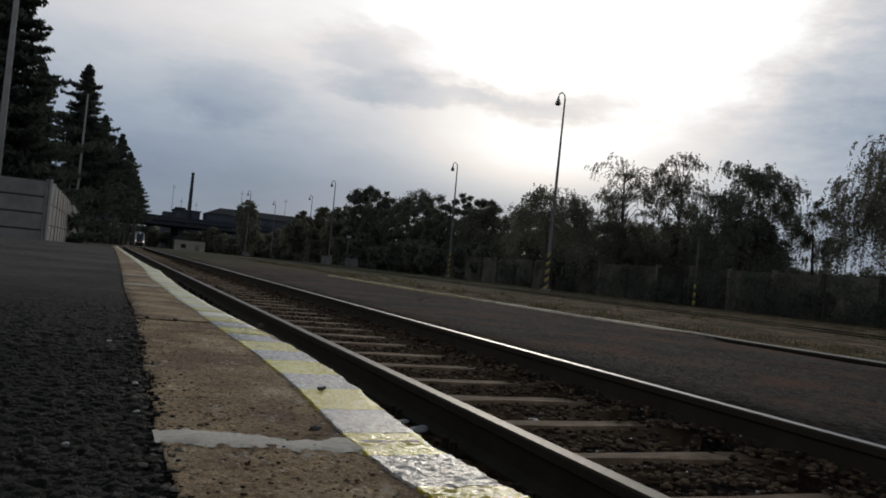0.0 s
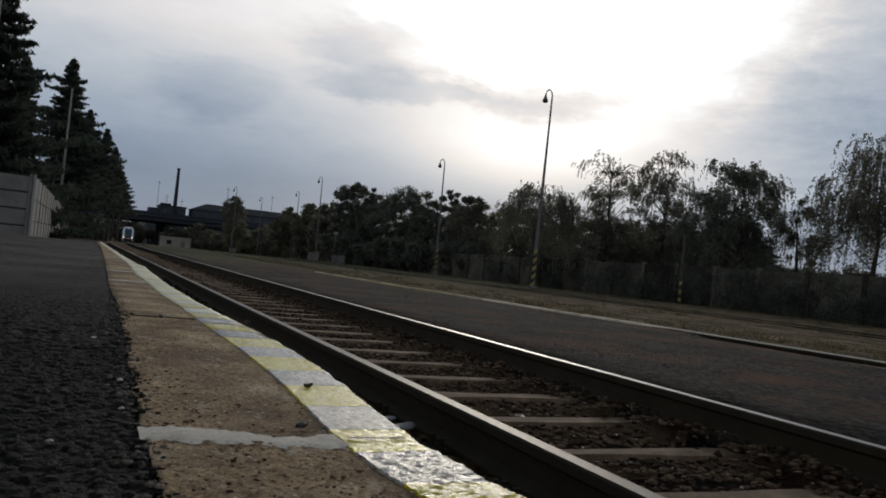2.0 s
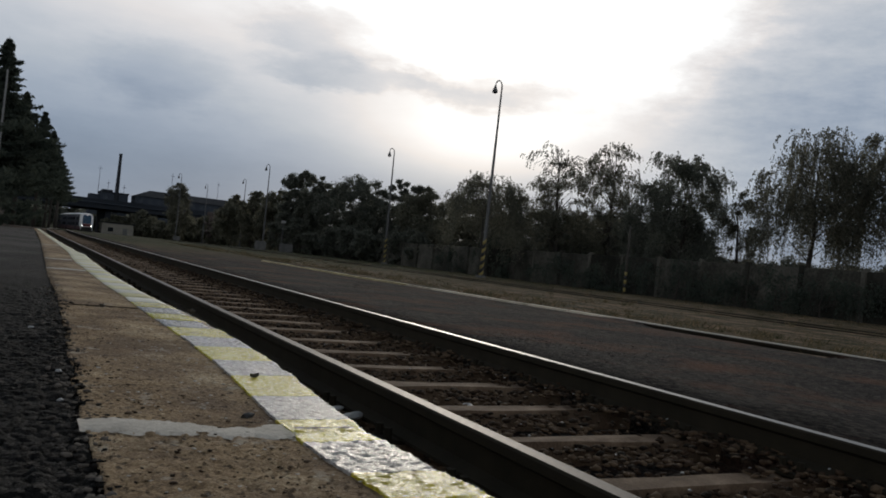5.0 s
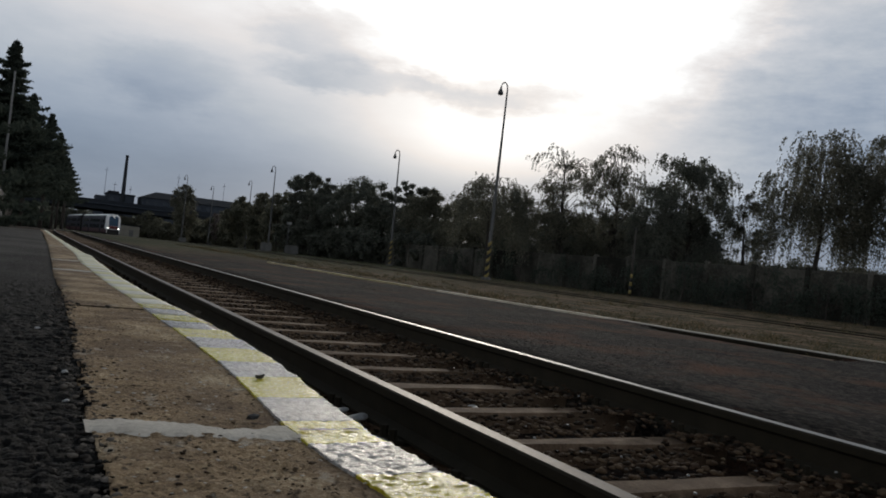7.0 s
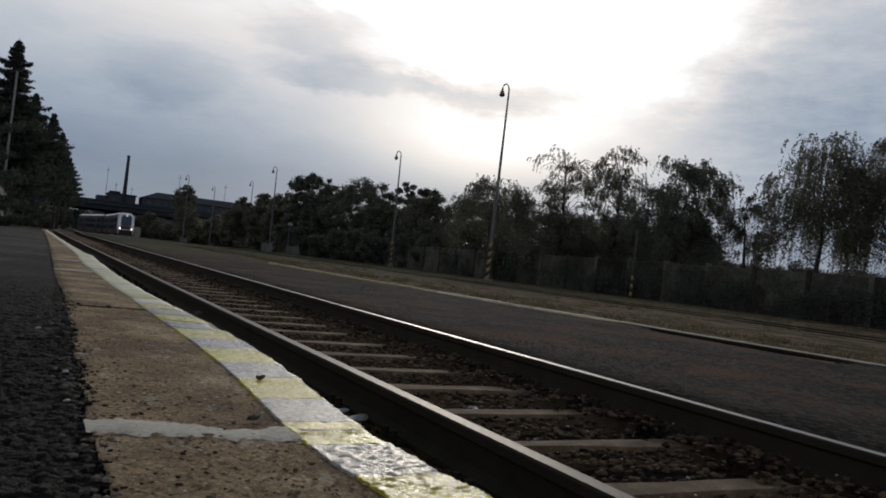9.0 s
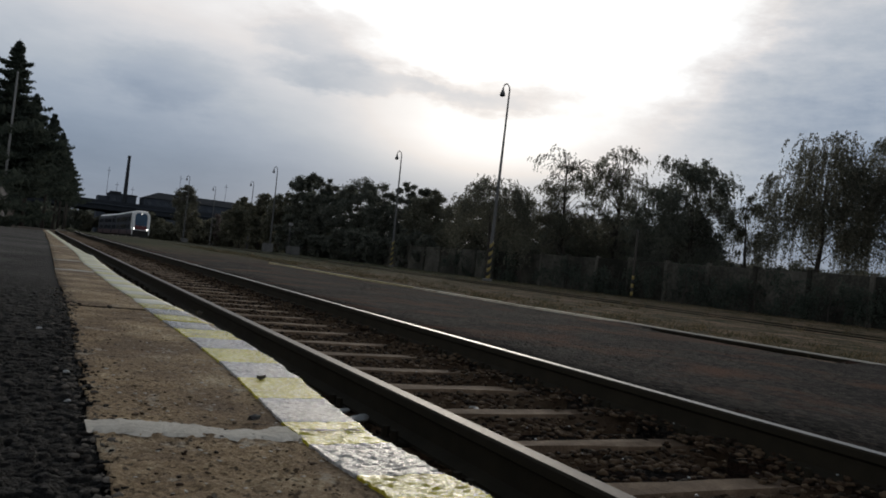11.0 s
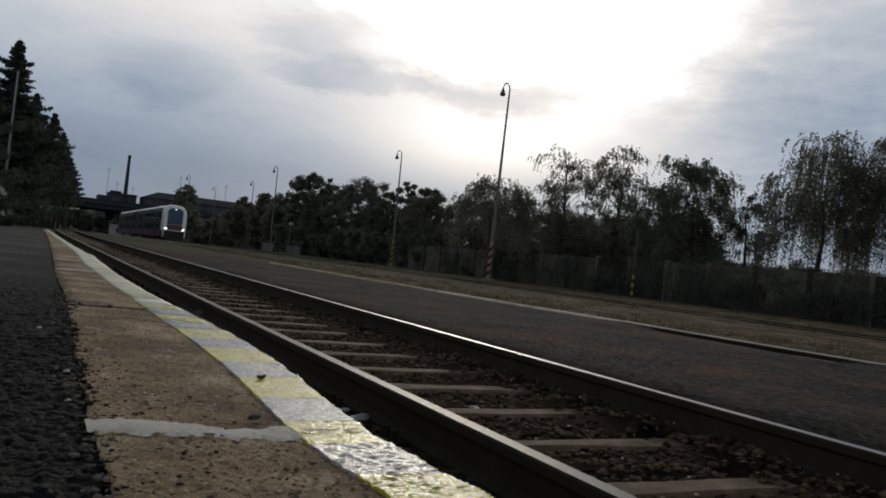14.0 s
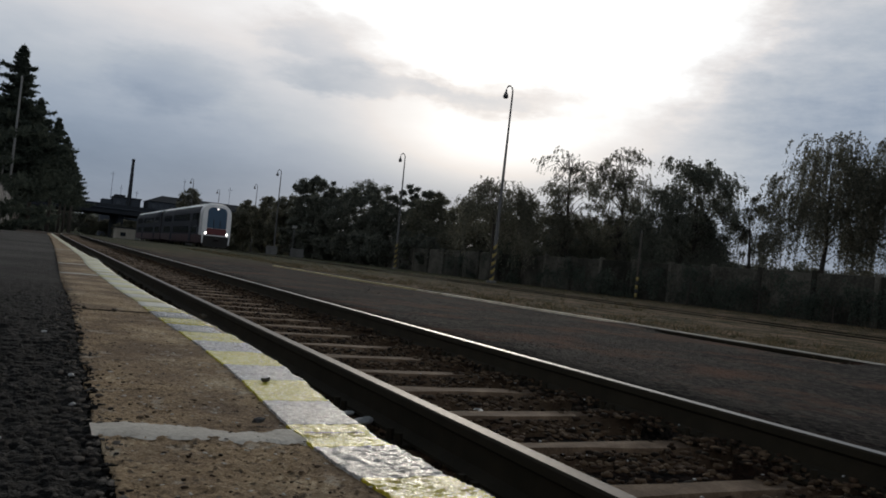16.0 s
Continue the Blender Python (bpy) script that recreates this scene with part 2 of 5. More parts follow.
def ground_material():
    """Oily gravel beside the track, rust stains, then dry grass."""
    m = bpy.data.materials.new("ground_surface")
    m.use_nodes = True
    k = Nodes(m.node_tree)
    pos = k.add("ShaderNodeTexCoord").outputs["Object"]
    x, y, z = k.add("ShaderNodeSeparateXYZ", {0: pos}).outputs
    wob = k.math("MULTIPLY", k.math("SUBTRACT", k.noise(pos, 0.5, 5), 0.5), 2.2)
    grains = k.add("ShaderNodeTexVoronoi", {"Vector": pos, "Scale": 26.0})
    gravel = k.ramp(k.math("ADD", k.math("MULTIPLY", k.noise(pos, 1.1, 5), 0.35), k.math("ADD", k.math("MULTIPLY", grains.outputs["Color"], 0.3), k.math("MULTIPLY", k.noise(pos, 55, 4, 0.7), 0.4))),
                    [(0.38, (0.004, 0.0036, 0.0036)), (0.5, (0.0175, 0.0153, 0.0135)), (0.62, (0.068, 0.059, 0.05))])
    stain = k.ramp(k.noise(pos, 0.8, 6, 0.7), [(0.50, 0.0), (0.64, 0.9)])
    gravel = k.mix(stain, gravel, (0.10, 0.048, 0.03))
    grass = k.ramp(k.math("ADD", k.math("MULTIPLY", k.noise(pos, 1.2, 8, 0.72), 0.75), k.math("MULTIPLY", k.noise(pos, 9.0, 6, 0.75), 0.25)), [(0.42, (0.028, 0.03, 0.012)), (0.5, (0.095, 0.072, 0.04)), (0.58, (0.23, 0.15, 0.10))])
    far_grass = k.ramp(k.noise(pos, 0.3, 8, 0.7), [(0.3, (0.03, 0.036, 0.016)), (0.7, (0.08, 0.078, 0.04))])
    grass = k.mix(k.ramp(k.math("DIVIDE", y, 120.0), [(0.15, 0.0), (0.35, 1.0)]), grass, far_grass)
    # gravel yields to grass past the kerb and further along the line
    edge = k.math("ADD", k.math("SUBTRACT", x, 7.6), k.math("MULTIPLY", wob, 0.25))
    along = k.math("DIVIDE", k.math("ADD", k.math("SUBTRACT", y, 22.0), k.math("MULTIPLY", wob, 3.0)), 14.0, clamp=True)
    side = k.math("MULTIPLY", k.math("SUBTRACT", x, 3.4), 2.0, clamp=True)
    fac = k.math("MAXIMUM", k.math("MULTIPLY", edge, 3.0, clamp=True), k.math("MULTIPLY", along, side))
    fac = k.math("MAXIMUM", fac, k.math("MULTIPLY", k.math("SUBTRACT", -2.0, x), 1.0, clamp=True))
    col = k.mix(fac, gravel, grass)
    p = k.add("ShaderNodeBsdfPrincipled", {"Base Color": col, "Roughness": 1.0, "Specular IOR Level": 0.12})
    hgt = k.math("ADD", k.math("MULTIPLY", grains.outputs["Distance"], -0.6), k.noise(pos, 40, 4))
    b = k.add("ShaderNodeBump", {"Strength": 1.0, "Distance": 0.03, "Height": hgt})
    k.put(p.inputs["Normal"], b)
    k.put(k.add("ShaderNodeOutputMaterial").inputs[0], p)
    return m


GROUND = ground_material()


def concrete_material():
    """Old brown slabs: bared sand grain, dark pits, stains."""
    m = bpy.data.materials.new("old_concrete")
    m.use_nodes = True
    k = Nodes(m.node_tree)
    pos = k.add("ShaderNodeTexCoord").outputs["Object"]
    big = k.noise(pos, 4.0, 6, 0.65)
    grain = k.noise(pos, 110.0, 5, 0.8)
    fac = k.math("ADD", k.math("MULTIPLY", big, 0.45), k.math("MULTIPLY", grain, 0.55))
    col = k.ramp(fac, [(0.36, (0.08, 0.052, 0.031)), (0.46, (0.29, 0.195, 0.107)), (0.54, (0.46, 0.325, 0.185)), (0.62, (0.74, 0.60, 0.40))])
    pits = k.ramp(k.noise(pos, 75.0, 4, 0.65), [(0.36, 1.0), (0.42, 0.0)])
    col = k.mix(k.math("MULTIPLY", pits, 0.8), col, (0.03, 0.022, 0.015))
    stain = k.ramp(k.noise(pos, 2.3, 5, 0.6), [(0.44, 0.0), (0.6, 0.75)])
    col = k.mix(stain, col, (0.15, 0.098, 0.062))
    chips = k.ramp(k.noise(pos, 28.0, 3, 0.55), [(0.30, 0.85), (0.345, 0.0)])
    col = k.mix(chips, col, (0.035, 0.026, 0.02))
    pale = k.ramp(k.noise(pos, 13.0, 5, 0.72), [(0.58, 0.0), (0.68, 0.65)])
    col = k.mix(pale, col, (0.52, 0.46, 0.37))
    p = k.add("ShaderNodeBsdfPrincipled", {"Base Color": col, "Roughness": 0.92, "Specular IOR Level": 0.3})
    hgt = k.math("SUBTRACT", k.math("ADD", k.noise(pos, 120, 5, 0.7), k.noise(pos, 35, 3)), k.math("MULTIPLY", pits, 0.8))
    k.put(p.inputs["Normal"], k.add("ShaderNodeBump", {"Strength": 1.0, "Distance": 0.008, "Height": hgt}))
    k.put(k.add("ShaderNodeOutputMaterial").inputs[0], p)
    return m


CONCRETE = concrete_material()


def asphalt_material():
    """Bitumen with bared stones, each of its own grey; a paler grey takes over further along the platform."""
    m = bpy.data.materials.new("asphalt")
    m.use_nodes = True
    k = Nodes(m.node_tree)
    pos = k.add("ShaderNodeTexCoord").outputs["Object"]
    cell = k.add("ShaderNodeTexVoronoi", {"Vector": pos, "Scale": 88.0})
    tone = k.add("ShaderNodeSeparateColor", {0: cell.outputs["Color"]}).outputs[0]
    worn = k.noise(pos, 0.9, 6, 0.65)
    fac = k.math("ADD", k.math("MULTIPLY", tone, 0.7), k.math("MULTIPLY", k.math("SUBTRACT", worn, 0.5), 0.9))
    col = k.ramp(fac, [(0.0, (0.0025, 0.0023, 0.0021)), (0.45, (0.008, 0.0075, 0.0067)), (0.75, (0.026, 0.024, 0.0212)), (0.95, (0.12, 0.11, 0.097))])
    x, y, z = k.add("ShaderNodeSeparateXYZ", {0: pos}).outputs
    # paler past 3.6 m, later beside the slabs, with a ragged edge
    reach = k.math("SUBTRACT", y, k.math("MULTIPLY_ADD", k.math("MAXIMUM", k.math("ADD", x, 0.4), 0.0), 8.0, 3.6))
    far_mix = k.math("DIVIDE", k.math("ADD", reach, k.math("MULTIPLY", k.math("SUBTRACT", worn, 0.5), 5.0)), 3.5, clamp=True)
    far_grey = k.ramp(k.noise(pos, 0.55, 5, 0.6), [(0.42, (0.022, 0.0205, 0.0185)), (0.6, (0.06, 0.057, 0.052))])
    col = k.mix(k.math("MULTIPLY", far_mix, 0.85), col, far_grey)
    p = k.add("ShaderNodeBsdfPrincipled", {"Base Color": col, "Specular IOR Level": 0.18})
    k.put(p.inputs["Roughness"], k.ramp(tone, [(0.0, 0.7), (1.0, 0.95)]))
    hgt = k.math("ADD", k.math("MULTIPLY", cell.outputs["Distance"], -1.0), k.noise(pos, 300, 4))
    k.put(p.inputs["Normal"], k.add("ShaderNodeBump", {"Strength": 1.0, "Distance": 0.008, "Height": hgt}))
    k.put(k.add("ShaderNodeOutputMaterial").inputs[0], p)
    return m


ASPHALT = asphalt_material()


# ---- building helpers ----
def thing(name, at=(0, 0, 0), label="", category="", group="", kind=""):
    ob = new(name)
    ob.empty_display_size = 0.2
    ob.matrix_basis = Matrix.Translation(at)
    return tagged(ob, label, category, group, kind)


def part(name, mesh, mat, parent=None, label="", kind=""):
    """One mesh object from a bmesh or a mesh, under a thing or a part."""
    if isinstance(mesh, bmesh.types.BMesh):
        bm, mesh = mesh, bpy.data.meshes.new(name)
        bm.normal_update()
        bm.to_mesh(mesh)
        bm.free()
    if mat is not None and not mesh.materials:
        for m in (mat if isinstance(mat, (list, tuple)) else [mat]):
            mesh.materials.append(m)
    ob = new(name, mesh)
    ob.parent = parent
    return tagged(ob, label, kind=kind)


def box(bm, x0, x1, y0, y1, z0, z1, bevel=0.0, turn=None):
    r = bmesh.ops.create_cube(bm, size=1.0)
    vs = r["verts"]
    for v in vs:
        v.co = Vector(((x0 + x1) / 2 + v.co.x * (x1 - x0), (y0 + y1) / 2 + v.co.y * (y1 - y0), (z0 + z1) / 2 + v.co.z * (z1 - z0)))
    if bevel:
        es = list({e for v in vs for e in v.link_edges})
        r = bmesh.ops.bevel(bm, geom=es, offset=bevel, segments=1, affect="EDGES", profile=0.5)
        vs = list({v for f in r["faces"] for v in f.verts} | {v for v in vs if v.is_valid})
    if turn is not None:
        bmesh.ops.transform(bm, matrix=turn, verts=vs)
    return bm


def boxed(*a, **k):
    return box(bmesh.new(), *a, **k)


def tube(bm, points, radii, sides=8):
    """A tapered tube through points."""
    rings = []
    n = len(points)
    for i, p in enumerate(points):
        p = Vector(p)
        a = Vector(points[max(0, i - 1)])
        b = Vector(points[min(n - 1, i + 1)])
        d = (b - a).normalized()
        u = d.orthogonal().normalized() if abs(d.z) < 0.95 else Vector((1, 0, 0)) - d * d.x
        u.normalize()
        w = d.cross(u)
        rings.append([bm.verts.new(p + (u * math.cos(s * math.tau / sides) + w * math.sin(s * math.tau / sides)) * radii[i]) for s in range(sides)])
    for r0, r1 in zip(rings, rings[1:]):
        for s in range(sides):
            f = bm.faces.new((r0[s], r0[(s + 1) % sides], r1[(s + 1) % sides], r1[s]))
            f.smooth = True
    bm.faces.new(rings[0][::-1])
    bm.faces.new(rings[-1])
    return bm


def array_mesh(name, verts, faces_of):
    """A mesh of many equal polygons: verts (n*k, 3), k corners each."""
    verts = np.asarray(verts, np.float32)
    n = len(verts) // faces_of
    me = bpy.data.meshes.new(name)
    me.vertices.add(len(verts))
    me.vertices.foreach_set("co", verts.ravel())
    me.loops.add(n * faces_of)
    me.loops.foreach_set("vertex_index", np.arange(n * faces_of, dtype=np.int32))
    me.polygons.add(n)
    me.polygons.foreach_set("loop_start", np.arange(0, n * faces_of, faces_of, dtype=np.int32))
    me.polygons.foreach_set("loop_total", np.full(n, faces_of, np.int32))
    me.update(calc_edges=True)
    return me


def leaves_mesh(name, centres, size, droop=0.0, stretch=1.6, rng=None):
    """Small leaf-shaped quads with their own turn, at centres."""
    rng = rng or np.random.default_rng(1)
    c = np.asarray(centres)
    n = len(c)
    a = rng.normal(size=(n, 3))
    a[:, 2] -= droop
    a /= np.linalg.norm(a, axis=1, keepdims=True)
    b = np.cross(a, rng.normal(size=(n, 3)))
    b /= np.linalg.norm(b, axis=1, keepdims=True) + 1e-9
    s = size * rng.uniform(0.6, 1.4, (n, 1))
    q = np.stack([c - a * s * stretch / 2, c + b * s / 2, c + a * s * stretch / 2, c - b * s / 2], 1)
    return array_mesh(name, q.reshape(-1, 3), 4)


def smooth(t):
    t = min(1.0, max(0.0, t))
    return t * t * (3 - 2 * t)


def dip(y):
    """The line falls gently towards the bridge."""
    return -1.25 * smooth((y - 55) / 205)


def near_line(y):
    """Middle of the track at the platform."""
    return 2.107 + 8.0 * smooth((y - 45) / 190)


def train_line(y):
    """Middle of the track on which the train comes."""
    return 15.5 - 5.3 * smooth((y - 172) / 60)


def kerb_line(y):
    """The rail and kerb between the yard and the grass."""
    return float(np.interp(y, [-10, 4.8, 7, 11, 14, 17, 20, 24.5], [7.9, 7.69, 7.5, 7.38, 7.12, 6.92, 6.82, 6.78]))


# ---- ground ----
def ground_height(x, y):
    z = dip(y) if y > 0 else 0.0
    mid = near_line(y)
    left, right = mid - 1.55, mid + 0.86
    if left <= x <= right:
        return z - 0.27
    if x < left:
        return z - 0.27 if y < 40 and x > -40 else z - 0.12 - 0.15 * smooth((60 - y) / 20)
    if abs(x - train_line(y)) < 1.9:
        return z - 0.03 - 0.07 * smooth((y - 70) / 40)
    if 7.15 < x < kerb_line(y) + 0.02 and 5.4 < y < 7.7:
        return z - 0.12
    if abs(x - kerb_line(y)) < 0.14 and y < 8.6:
        return z - 0.010
    return z - 0.03


def build_ground():
    xs = [-4000, -1500, -600, -250, -120, -60, -30, -15, -6, -2.5, 0.0, 0.50, 0.56, 1.2, 2.0, 2.9, 2.965, 2.99, 3.6, 5, 6.2, 7.1, 7.25, 7.38, 7.46, 7.53, 7.6, 7.68, 7.78, 7.95, 9, 11, 13.4, 13.7, 15.5, 17.3, 17.6, 20, 24, 30, 45, 70, 120, 250, 600, 1500, 4000]
    ys = [-4000, -1000, -300, -100, -40, -15, -5] + [i * 0.5 for i in range(0, 24)] + [float(i) for i in range(12, 60, 3)] + [60 + 10 * i for i in range(30)] + [400, 600, 1000, 2000, 4500]
    bm = bmesh.new()
    grid = []
    for y in ys:
        row = []
        for x in xs:
            # columns follow the bend of the line further off
            s = near_line(y) - 2.107 if 0.4 < x < 3.1 else (train_line(y) - 15.5 if 13 < x < 18 else 0.0)
            wob = 0.02 * noise.noise(Vector((x * 0.6, y * 0.35, 0))) if x > 3.5 else 0
            row.append(bm.verts.new((x + s, y, ground_height(x + s, y) + wob)))
        grid.append(row)
    for r0, r1 in zip(grid, grid[1:]):
        for i in range(len(xs) - 1):
            bm.faces.new((r0[i], r0[i + 1], r1[i + 1], r1[i])).smooth = True
    ob = part("ground", bm, GROUND)
    tagged(ob, "dark oily gravel yard turning into dry grass", "ground", kind="structure")


build_ground()


# ---- tracks ----
def rail_mesh(name, line, side, y0, y1, step):
    """A flat-bottomed rail swept along the line, head worn bright on top."""
    half = [(0.0625, -0.149), (0.0625, -0.138), (0.012, -0.118), (0.008, -0.05), (0.033, -0.036), (0.0345, -0.008), (0.027, -0.0008)]
    prof = [(x, z) for x, z in half] + [(-x, z) for x, z in reversed(half)]
    bm = bmesh.new()
    rings = []
    y = y0
    while y <= y1 + 1e-6:
        c, z = line(y) + side * 0.7525, dip(y)
        rings.append([bm.verts.new((c + px, y, z + pz)) for px, pz in prof])
        y += step(y)
    n = len(prof)
    for r0, r1 in zip(rings, rings[1:]):
        for i in range(n):
            f = bm.faces.new((r0[i], r0[(i + 1) % n], r1[(i + 1) % n], r1[i]))
            f.material_index = 1 if i == 6 else 0
    bm.faces.new(rings[0])
    bm.faces.new(rings[-1][::-1])
    bmesh.ops.recalc_face_normals(bm, faces=bm.faces)
    return bm


def sleeper_mesh(rng):
    bm = bmesh.new()
    bmesh.ops.create_grid(bm, x_segments=10, y_segments=2, size=0.5)
    for v in bm.verts:
        v.co = Vector((v.co.x * 2.5, v.co.y * 0.115, 0))
        v.co.z += rng.uniform(-0.006, 0.004)
        v.co.y += rng.uniform(-0.008, 0.008)
    r = bmesh.ops.extrude_face_region(bm, geom=bm.faces[:])
    for v in r["geom"]:
        if isinstance(v, bmesh.types.BMVert):
            v.co.z -= 0.14
    bmesh.ops.recalc_face_normals(bm, faces=bm.faces)
    return bm


def build_track(name, line, label, y0, y1, first, pieces):
    t = thing(name, label=label, category="railway track", kind="structure")
    for side in (-1, 1):
        part("rail", rail_mesh("rail", line, side, y0, y1, lambda y: 3.0 if y < 60 else 5.0), [RAIL_SIDE, RAIL_SIDE if not pieces else RAIL_BRIGHT if side > 0 else RAIL_TOP], t, "rusty dull rail sunk in grass" if not pieces else "rusty steel rail with a brighter, smoother head" if side > 0 else "rusty steel rail with a duller, rougher head")
    rng = random.Random(3)
    meshes = []
    for i in range(5):
        me = bpy.data.meshes.new("sleeper")
        bm = sleeper_mesh(rng)
        bm.to_mesh(me)
        bm.free()
        me.materials.append(SLEEPER)
        meshes.append(me)
    plate = bpy.data.meshes.new("tie_plate")
    bm = boxed(-0.17, 0.17, -0.055, 0.055, 0, 0.018, 0.004)
    for sx in (-0.115, 0.115):
        for sy in (-0.04, 0.04):
            bmesh.ops.create_cone(bm, cap_ends=True, segments=6, radius1=0.017, radius2=0.015, depth=0.05, matrix=Matrix.Translation((sx, sy, 0.035)))
    bm.to_mesh(plate)
    bm.free()
    plate.materials.append(RAIL_SIDE)
    for i in range(pieces):
        y = first + i * 0.617
        s = part("sleeper", meshes[rng.randrange(5)], None, t)
        s.matrix_basis = pose(line(y) + rng.uniform(-0.02, 0.02), y + rng.uniform(-0.02, 0.02), dip(y) - 0.168, 0, 0, rng.uniform(-0.6, 0.6))
        if y < 14:
            for side in (-1, 1):
                p = part("tie_plate", plate, None, s)
                p.matrix_basis = pose(side * 0.7525, 0, 0.002)
    return t


build_track("railway_track", near_line, "railway track with rusty rails on worn wooden sleepers", -12, 226, 0.766 - 0.617 * 14, 164)
build_track("railway_track", train_line, "far railway track sunk in grass", -20, 360, 200.0, 0)


def stones(name, count, area, height, size, rng, tall=0.7, out=0.45):
    """Loose broken stones in one mesh: bent twenty-sided lumps."""
    g = (1 + 5 ** 0.5) / 2
    base = np.array([(0, a, b * g) for a in (-1, 1) for b in (-1, 1)] + [(a, b * g, 0) for a in (-1, 1) for b in (-1, 1)] + [(b * g, 0, a) for a in (-1, 1) for b in (-1, 1)], float) / 1.9
    far = np.linalg.norm(base[:, None] - base[None], axis=2)
    tri = np.array([(i, j, k) for i in range(12) for j in range(i) for k in range(j) if max(far[i, j], far[j, k], far[i, k]) < 1.2])
    turn = np.einsum("ni,ni->n", base[tri].mean(1), np.cross(base[tri[:, 1]] - base[tri[:, 0]], base[tri[:, 2]] - base[tri[:, 0]])) < 0
    tri[turn] = tri[turn][:, ::-1]
    xy = np.array([area(rng) for i in range(count)])
    s = size * rng.uniform(0.45, 1.35, (count, 1, 1))
    v = base[None] * rng.uniform(0.55, 1.3, (count, 12, 1)) * rng.uniform(0.6, 1.25, (count, 1, 3)) * s
    q = rng.normal(size=(count, 4))
    q /= np.linalg.norm(q, axis=1, keepdims=True)
    w, a, b, c = q.T
    R = np.stack([1 - 2 * (b * b + c * c), 2 * (a * b - c * w), 2 * (a * c + b * w), 2 * (a * b + c * w), 1 - 2 * (a * a + c * c), 2 * (b * c - a * w),
                  2 * (a * c - b * w), 2 * (b * c + a * w), 1 - 2 * (a * a + b * b)], 1).reshape(-1, 3, 3)
    v = np.einsum("nij,nkj->nki", R, v) * np.array((1, 1, tall))
    z = np.array([height(p[0], p[1]) for p in xy]) + rng.uniform(-0.25 - 0.5 * (out < 0.3), out, count) * s[:, 0, 0]
    V = (v + np.concatenate([xy, z[:, None]], 1)[:, None]).reshape(-1, 3).astype(np.float32)
    F = (np.arange(count)[:, None, None] * 12 + tri[None]).reshape(-1).astype(np.int32)
    me = bpy.data.meshes.new(name)
    me.vertices.add(len(V))
    me.vertices.foreach_set("co", V.ravel())
    me.loops.add(len(F))
    me.loops.foreach_set("vertex_index", F)
    me.polygons.add(len(F) // 3)
    me.polygons.foreach_set("loop_start", np.arange(0, len(F), 3, dtype=np.int32))
    me.polygons.foreach_set("loop_total", np.full(len(F) // 3, 3, np.int32))
    me.update(calc_edges=True)
    return me


def build_ballast():
    rng = np.random.default_rng(5)

    def area(r):
        y = -2.5 + 35 * r.random() ** 1.5
        x = 2.107 + r.uniform(-1.5, 0.84)
        return x, y

    def bed(x, y):
        # heaped between the sleepers and over their ends by the far rail
        u = x - 2.107
        gap = abs((y - 0.766 + 0.3085) % 0.617 - 0.3085) / 0.3085
        z = -0.198 + 0.02 * smooth((gap - 0.15) / 0.25) + 0.012 * noise.noise(Vector((x * 5, y * 5, 3)))
        far_side = smooth((u - 0.34 - 0.12 * noise.noise(Vector((8, y * 1.7, 0)))) / 0.14)
        return z + 0.05 * far_side - (0.02 if u < -0.7 else 0.0)

    ob = part("ballast", stones("ballast", 42000, area, bed, 0.019, rng, 0.5), BALLAST)
    tagged(ob, "rust-brown crushed stone ballast between the sleepers", "ballast", kind="stuff")

    def chips(r):
        return 2.107 + r.uniform(-0.6, 0.7), 1.2 + 5 * r.random() ** 1.6

    ob = part("pale_chips", stones("pale_chips", 60, chips, lambda x, y: bed(x, y) + 0.018, 0.006, rng, 0.6), LITTER)
    tagged(ob, "small pale chips and scraps among the ballast", "litter", kind="stuff")

    def yard(r):
        return 2.97 + 4.2 * r.random(), 0.8 + 17 * r.random() ** 1.4

    ob = part("gravel", stones("gravel", 42000, yard, lambda x, y: -0.036, 0.013, rng, 0.45, 0.15), GRIT)
    tagged(ob, "dark fine gravel scattered over the yard", "gravel", kind="stuff")


build_ballast()


# ---- platform ----
TOP = 0.2


def outer_edge(y):
    return float(np.interp(y, [0, 0.94, 1.27, 1.5, 2.03, 2.4, 3.1, 3.8, 4.5, 5.4, 6.2, 8.0, 9.5, 10.3, 12.6, 18, 34], [0.61, 0.605, 0.575, 0.583, 0.625, 0.639, 0.645, 0.612, 0.582, 0.579, 0.566, 0.594, 0.63, 0.592, 0.572, 0.56, 0.56])) + 0.01 * smooth((y - 4) / 4) * noise.noise(Vector((9, y * 0.9, 0)))


def paint_edge(y):
    return float(np.interp(y, [0, 0.96, 1.12, 1.37, 1.83, 2.41, 3.05, 3.4, 4.0, 4.8, 5.5, 6.6, 7.6, 9.4, 14, 20, 34], [0.47, 0.456, 0.437, 0.435, 0.459, 0.472, 0.458, 0.452, 0.454, 0.428, 0.433, 0.414, 0.414, 0.465, 0.475, 0.46, 0.46])) + 0.012 * smooth((y - 4) / 4) * noise.noise(Vector((3, y * 1.1, 0)))


def inner_edge(y):
    return float(np.interp(y, [0, 1.0, 1.4, 1.85, 2.4, 3.15, 3.9, 5.35, 7.35, 13, 24, 34], [0.115, 0.112, 0.109, 0.121, 0.128, 0.145, 0.156, 0.153, 0.182, 0.25, 0.34, 0.36])) + 0.012 * noise.noise(Vector((0, y * 6, 2)))


